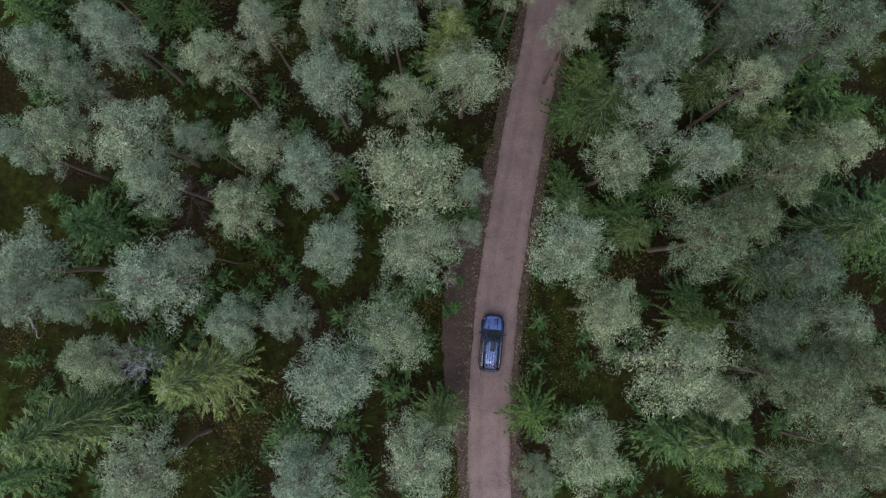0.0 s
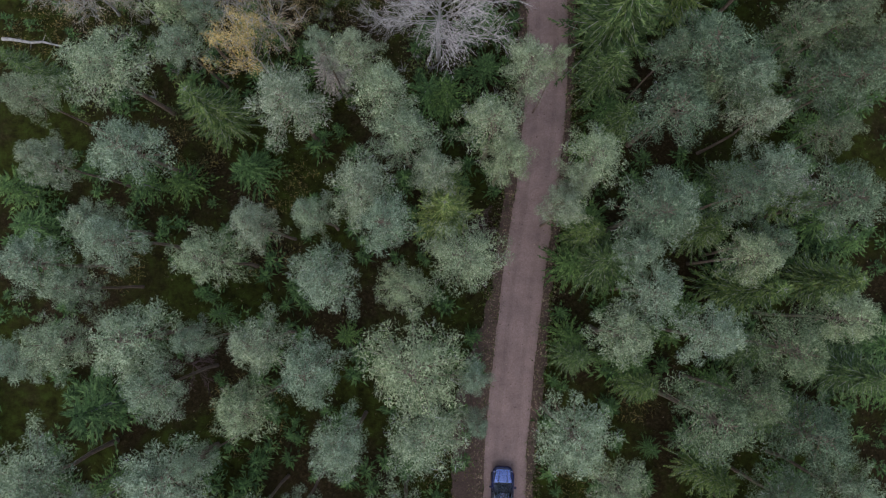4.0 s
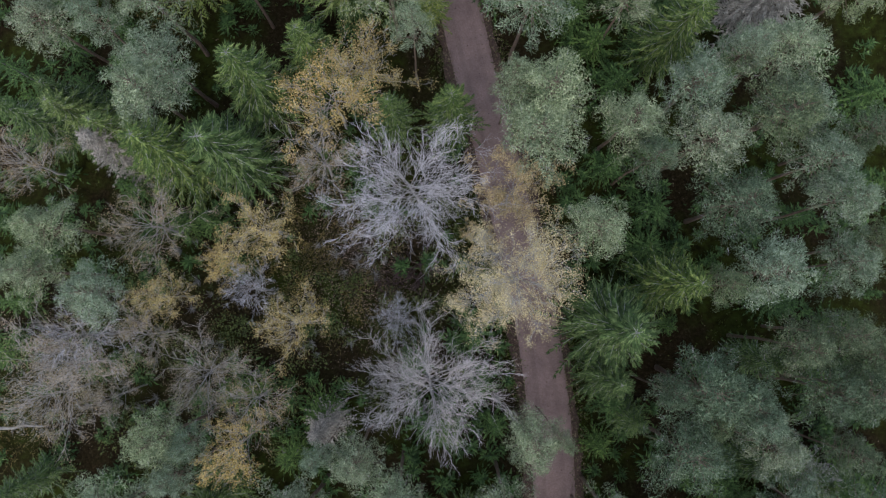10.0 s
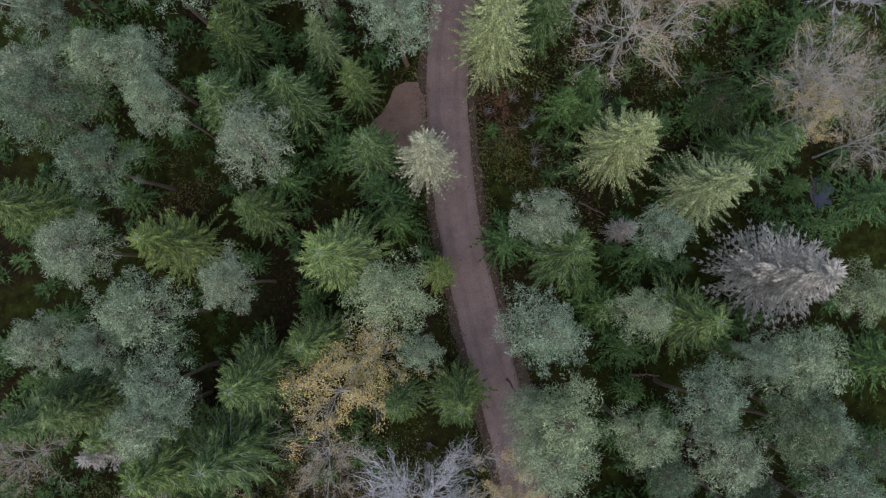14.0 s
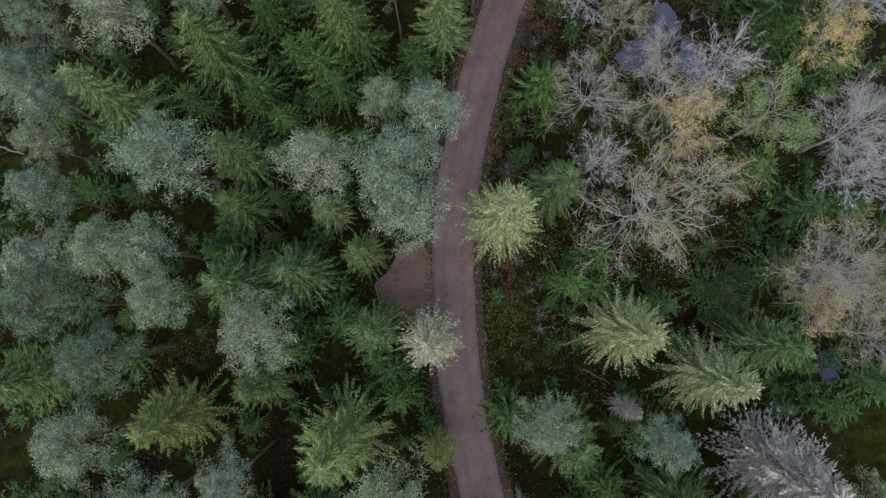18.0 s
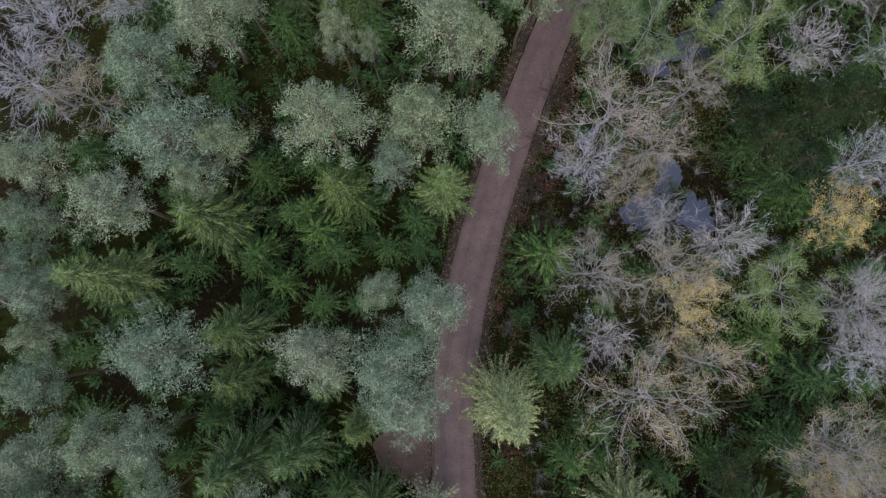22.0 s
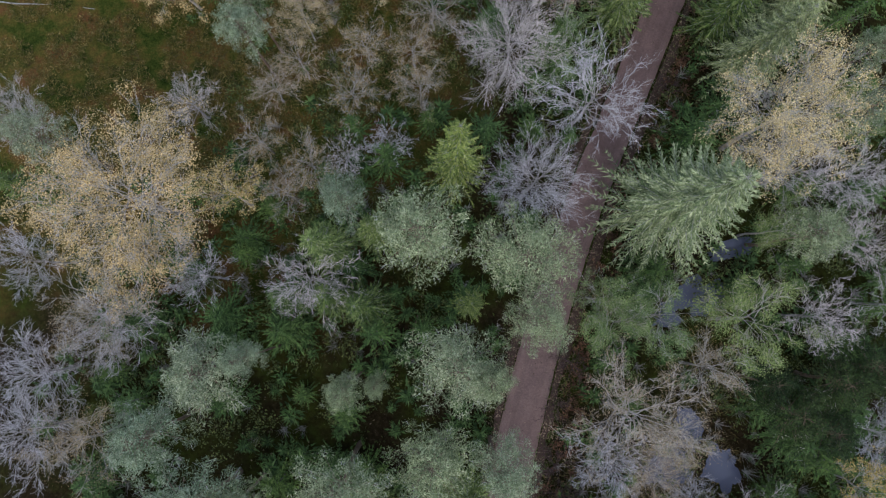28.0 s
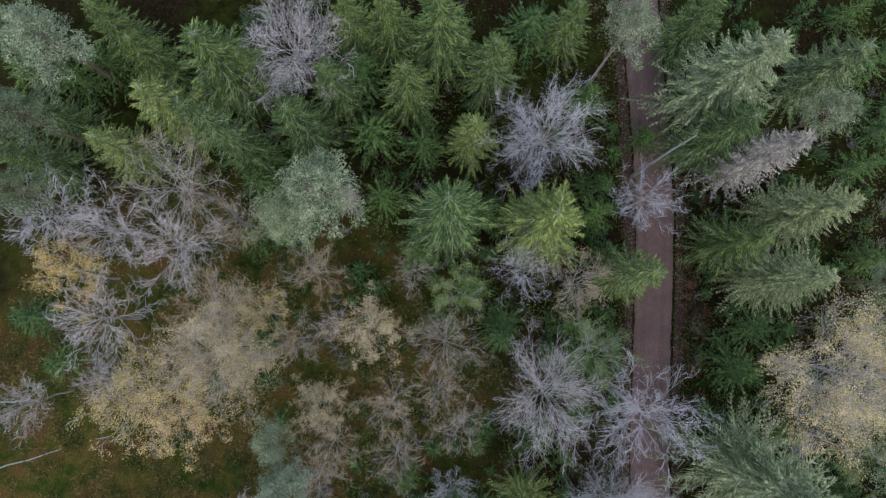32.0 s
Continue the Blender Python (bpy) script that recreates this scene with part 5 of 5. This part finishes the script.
# ---- fallen and dead wood ----
def fallen_log(x1, y1, x2, y2, r, mat, label):
    rng = np.random.default_rng(int(abs(x1 * 100)))
    a, b = np.array([x1, y1, height_of(x1, y1) + r * 0.7]), np.array([x2, y2, height_of(x2, y2) + r * 0.7])
    t = np.linspace(0, 1, 7)[:, None]
    pts = a + (b - a) * t + np.column_stack([rng.normal(0, 0.06, (7, 2)), np.zeros(7)])
    s = Shape()
    s.tube(pts, r * np.linspace(1.1, 0.45, 7), 7)
    for i in range(1, 6):
        for _ in range(2):
            d = unit(rng.normal(0, 1, 3) + np.array([0, 0, 0.7]))
            s.spike(pts[i], pts[i] + d * rng.uniform(0.4, 1.2), r * 0.22)
    tagged(s.done("fallen_log", mat), label, "fallen log")


def dead_trunk(x, y, h, r, lean):
    rng = np.random.default_rng(int(abs(x * 100)))
    z = np.linspace(-0.1, h, 8)
    pts = np.column_stack([x + lean * z / h + np.cumsum(rng.normal(0, 0.03, 8)), y + np.cumsum(rng.normal(0, 0.03, 8)), z + height_of(x, y)])
    s = Shape()
    s.tube(pts, r * np.linspace(1.2, 0.3, 8), 7)
    for i in range(2, 8):
        for _ in range(4):
            d = unit(rng.normal(0, 1, 3) + np.array([0, 0, 0.3]))
            s.spike(pts[i], pts[i] + d * rng.uniform(0.3, 0.9), 0.02)
    tagged(s.done("dead_trunk", DEAD_WOOD), "tall grey dead trunk with broken branch stubs", "dead tree")


fallen_log(-36.0, 36.0, -30.8, 35.1, 0.14, DEAD_WOOD, "grey fallen dead trunk on the forest floor")
fallen_log(30.1, 73.8, 31.5, 70.6, 0.07, BIRCH_BARK, "pale fallen birch stem on the ground")
fallen_log(31.6, 71.0, 36.4, 70.4, 0.1, PINE_BARK, "dark brown fallen log among shrubs")
fallen_log(32.9, 71.3, 40.3, 70.6, 0.09, PINE_BARK, "dark brown fallen log among shrubs")
fallen_log(-11.9, 142.6, -2.5, 138.9, 0.07, DEAD_WOOD, "grey fallen dead trunk on the forest floor")
fallen_log(-8.7, 147.0, -5.2, 144.8, 0.08, DEAD_WOOD, "grey fallen dead trunk on the forest floor")
fallen_log(-23.7, 92.5, -21.1, 90.8, 0.1, DEAD_WOOD, "grey fallen dead trunk on the forest floor")
fallen_log(40.1, 60.8, 39.9, 57.9, 0.08, PINE_BARK, "dark brown fallen log among shrubs")
fallen_log(21.0, 48.6, 23.5, 47.9, 0.12, PINE_BARK, "dark brown fallen log among shrubs")
fallen_log(20.6, 63.4, 22.6, 61.7, 0.08, PINE_BARK, "dark brown fallen log among shrubs")
fallen_log(15.8, 105.9, 13.6, 102.7, 0.06, PINE_BARK, "dark brown fallen log among shrubs")
fallen_log(-33.9, -2.0, -32.9, -3.8, 0.08, DEAD_WOOD, "grey fallen dead trunk on the forest floor")
dead_trunk(45.0, 129.6, 15.5, 0.13, 0.2)
dead_trunk(46.1, 137.8, 11, 0.09, 0.2)
bare_tree(50.0, 96.2, 13, 2.6)
bare_tree(48.5, 86.4, 13, 2.8)


# ---- the car ----
def build_car(m):
    def paint(name, color, rough, metal=0.0, coat=0.0, spec=0.5):
        mt, n, l, b = material(name, rough, metal, spec)
        b.inputs["Base Color"].default_value = (*color, 1)
        b.inputs["Coat Weight"].default_value = coat
        b.inputs["Coat Roughness"].default_value = 0.04
        return mt

    blue = paint("dark_blue_paint", (0.007, 0.013, 0.09), 0.25, 0.3, 1.0)
    # roof and bonnet colours are paler than the body to carry the sky's sheen
    roof_sheen = paint("sky_sheen_roof_paint", (0.40, 0.49, 0.80), 0.2, 0.9, 1.0)
    bonnet_sheen = paint("sky_sheen_bonnet_paint", (0.26, 0.34, 0.66), 0.16, 0.9, 1.0)
    black = paint("black_plastic", (0.012, 0.012, 0.013), 0.55)
    chrome = paint("satin_metal", (0.62, 0.63, 0.65), 0.25, 1.0)
    rubber = paint("tyre_rubber", (0.02, 0.02, 0.02), 0.9)
    lamp = paint("clear_lamp", (0.75, 0.78, 0.8), 0.1, 0.2, 0.5)
    red = paint("red_lamp", (0.35, 0.01, 0.01), 0.15, 0.0, 0.5)
    trim = paint("cabin_trim", (0.03, 0.03, 0.033), 0.8)
    plate = paint("plate_white", (0.7, 0.7, 0.68), 0.5)
    glass = paint("tinted_glass", (0.16, 0.19, 0.24), 0.02)
    glass.node_tree.nodes["Principled BSDF"].inputs["Transmission Weight"].default_value = 0.75

    car = new("car")
    car.matrix_world = m

    def loft(name, sections, mat, label="", close=True, smooth=True, parent=car):
        bm = bmesh.new()
        rows = [[bm.verts.new(p) for p in sec] for sec in sections]
        for a, b in zip(rows, rows[1:]):
            for i in range(len(a) - (0 if close else 1)):
                j = (i + 1) % len(a)
                bm.faces.new((a[i], a[j], b[j], b[i]))
        if close:
            bm.faces.new(rows[0])
            bm.faces.new(rows[-1][::-1])
        bmesh.ops.recalc_face_normals(bm, faces=bm.faces)
        return part(name, bm, mat, parent, label, smooth)

    def ring(y, half, low, top, power=4.0, n=20):
        pts = []
        for i in range(n):
            a = 2 * math.pi * i / n
            c, s = math.cos(a), math.sin(a)
            x = half * math.copysign(abs(c) ** (2 / power), c)
            z = (top + low) / 2 + (top - low) / 2 * math.copysign(abs(s) ** (2 / power), s)
            pts.append((x, y, z))
        return pts

    # lower body from tail to nose
    loft("body", [ring(-2.34, 0.50, 0.48, 0.80), ring(-2.26, 0.72, 0.38, 0.95), ring(-2.1, 0.84, 0.30, 1.03), ring(-1.7, 0.915, 0.26, 1.04), ring(-0.5, 0.93, 0.26, 1.02), ring(0.8, 0.93, 0.26, 1.01), ring(1.3, 0.92, 0.26, 0.98), ring(1.75, 0.89, 0.28, 0.92), ring(2.05, 0.80, 0.32, 0.85), ring(2.24, 0.66, 0.38, 0.76), ring(2.34, 0.44, 0.46, 0.64)], blue)

    def panel(name, pts, mat, thick=0.02, label="", parent=car, cuts=4):
        """A bulged four-cornered panel."""
        bm = bmesh.new()
        a, b, c, d = (Vector(p) for p in pts)
        nrm = (b - a).cross(d - a).normalized()
        grid = []
        for i in range(cuts + 1):
            u = i / cuts
            row = []
            for j in range(cuts + 1):
                v = j / cuts
                p = (a.lerp(b, v)).lerp(d.lerp(c, v), u)
                p += nrm * thick * 1.6 * (1 - (2 * u - 1) ** 2) * (1 - (2 * v - 1) ** 2)
                row.append(bm.verts.new(p + nrm * thick))
            grid.append(row)
        for i in range(cuts):
            for j in range(cuts):
                bm.faces.new((grid[i][j], grid[i][j + 1], grid[i + 1][j + 1], grid[i + 1][j]))
        res = bmesh.ops.solidify(bm, geom=bm.faces[:], thickness=thick)
        bmesh.ops.recalc_face_normals(bm, faces=bm.faces)
        return part(name, bm, mat, parent, label, True)

    bonnet = panel("bonnet", [(-0.70, 1.12, 0.99), (0.70, 1.12, 0.99), (0.52, 2.12, 0.84), (-0.52, 2.12, 0.84)], bonnet_sheen, 0.025)
    for s in (-1, 1):
        panel("bonnet_ridge", [(s * 0.36 - 0.03, 1.16, 1.045), (s * 0.36 + 0.03, 1.16, 1.045), (s * 0.3 + 0.02, 2.04, 0.905), (s * 0.3 - 0.02, 2.04, 0.905)], blue, 0.008, parent=bonnet, cuts=2)
    # cabin, windows, roof
    loft("cabin", [ring(-2.08, 0.66, 0.75, 1.06, 5), ring(-1.88, 0.62, 0.75, 1.44, 5), ring(-0.4, 0.62, 0.75, 1.52, 5), ring(0.3, 0.62, 0.75, 1.46, 5), ring(1.0, 0.68, 0.75, 1.0, 5)], trim)
    panel("windscreen", [(-0.76, 1.12, 1.01), (-0.65, 0.47, 1.55), (0.65, 0.47, 1.55), (0.76, 1.12, 1.01)][::-1], glass, 0.012, "dark tinted windscreen")
    roof = panel("roof", [(-0.62, -2.0, 1.58), (0.62, -2.0, 1.58), (0.65, 0.48, 1.57), (-0.65, 0.48, 1.57)], roof_sheen, 0.03, "metallic roof with the sky's pale blue sheen in its colour")
    for o in (-0.3, -0.1, 0.1, 0.3):
        panel("roof_rib", [(o - 0.018, -1.8, 1.645), (o + 0.018, -1.8, 1.645), (o + 0.018, 0.3, 1.64), (o - 0.018, 0.3, 1.64)], blue, 0.01, "dark roof rib", roof, 2)
    panel("sunroof", [(-0.08, -0.6, 1.672), (0.28, -0.6, 1.672), (0.28, 0.15, 1.664), (-0.08, 0.15, 1.664)], glass, 0.01, "tinted glass roof panel", roof)
    panel("rear_window", [(0.60, -1.96, 1.55), (-0.60, -1.96, 1.55), (-0.68, -2.22, 1.02), (0.68, -2.22, 1.02)][::-1], glass, 0.012)
    panel("spoiler", [(-0.55, -2.1, 1.55), (0.55, -2.1, 1.55), (0.6, -1.98, 1.585), (-0.6, -1.98, 1.585)], black, 0.02)
    for s in (-1, 1):
        for y0, y1 in ((-1.95, -1.0), (-0.95, -0.05), (0.0, 0.85)):
            top = 0.66
            pts = [(s * 0.86, y0, 1.01), (s * 0.86, y1, 1.01), (s * top, min(y1, 0.45), 1.53), (s * 0.65, max(y0, -1.9), 1.53)]
            panel("side_window", pts if s > 0 else pts[::-1], glass, 0.012)
        rail = Shape()
        rail.tube([(s * 0.67, -1.85, 1.54), (s * 0.69, -1.7, 1.64), (s * 0.70, -0.7, 1.66), (s * 0.69, 0.2, 1.64), (s * 0.67, 0.36, 1.54)], [0.022] * 5, 6)
        rail.done("roof_rail", chrome, car, "satin metal roof rail", True)
        loft("mirror", [ring(0.66, 0.03, 1.0, 1.1, 3, 8), ring(0.72, 0.10, 0.99, 1.15, 3, 8), ring(0.82, 0.09, 1.0, 1.13, 3, 8), ring(0.86, 0.03, 1.03, 1.1, 3, 8)], blue).location = (s * 1.0, 0, 0)
        panel("headlight", [(s * 0.44, 2.24, 0.74), (s * 0.74, 2.08, 0.76), (s * 0.78, 1.90, 0.89), (s * 0.50, 2.10, 0.84)][::s], lamp, 0.02, "clear headlight")
        panel("tail_light", [(s * 0.50, -2.26, 0.82), (s * 0.82, -2.16, 0.82), (s * 0.80, -2.12, 1.02), (s * 0.50, -2.2, 1.0)][::-s], red, 0.02, "red tail light")
        panel("door_handle", [(s * 0.94, -0.75, 0.86), (s * 0.94, -0.55, 0.86), (s * 0.935, -0.55, 0.9), (s * 0.935, -0.75, 0.9)][::s], chrome, 0.01, cuts=1)
        for y in (-1.42, 1.42):
            bm = bmesh.new()
            bmesh.ops.create_cone(bm, cap_ends=True, segments=20, radius1=0.35, radius2=0.35, depth=0.23, matrix=Matrix.Translation((s * 0.82, y, 0.35)) @ Matrix.Rotation(radians(90), 4, "Y"))
            bmesh.ops.bevel(bm, geom=[e for e in bm.edges if len(e.link_faces) == 2 and e.calc_face_angle() > 1], offset=0.04, segments=2, affect="EDGES")
            wheel = part("tyre", bm, rubber, car, "black rubber tyre")
            bm = bmesh.new()
            bmesh.ops.create_cone(bm, cap_ends=True, segments=16, radius1=0.23, radius2=0.2, depth=0.03, matrix=Matrix.Translation((s * 0.94, y, 0.35)) @ Matrix.Rotation(radians(90 * s), 4, "Y"))
            part("rim", bm, chrome, wheel, "light alloy rim")
    panel("grille", [(-0.42, 2.335, 0.55), (0.42, 2.335, 0.55), (0.40, 2.30, 0.72), (-0.40, 2.30, 0.72)], black, 0.02)
    panel("rear_bumper", [(0.58, -2.29, 0.44), (-0.58, -2.29, 0.44), (-0.52, -2.335, 0.6), (0.52, -2.335, 0.6)], black, 0.03)
    panel("number_plate", [(0.26, -2.345, 0.66), (-0.26, -2.345, 0.66), (-0.26, -2.345, 0.77), (0.26, -2.345, 0.77)], plate, 0.012, cuts=1)
    tagged(car, "dark blue estate car with a glass roof on the gravel road", "car")


build_car(pose(4.15, -4.11, 0.03, 0, 0, -5.3))

drop_protos()
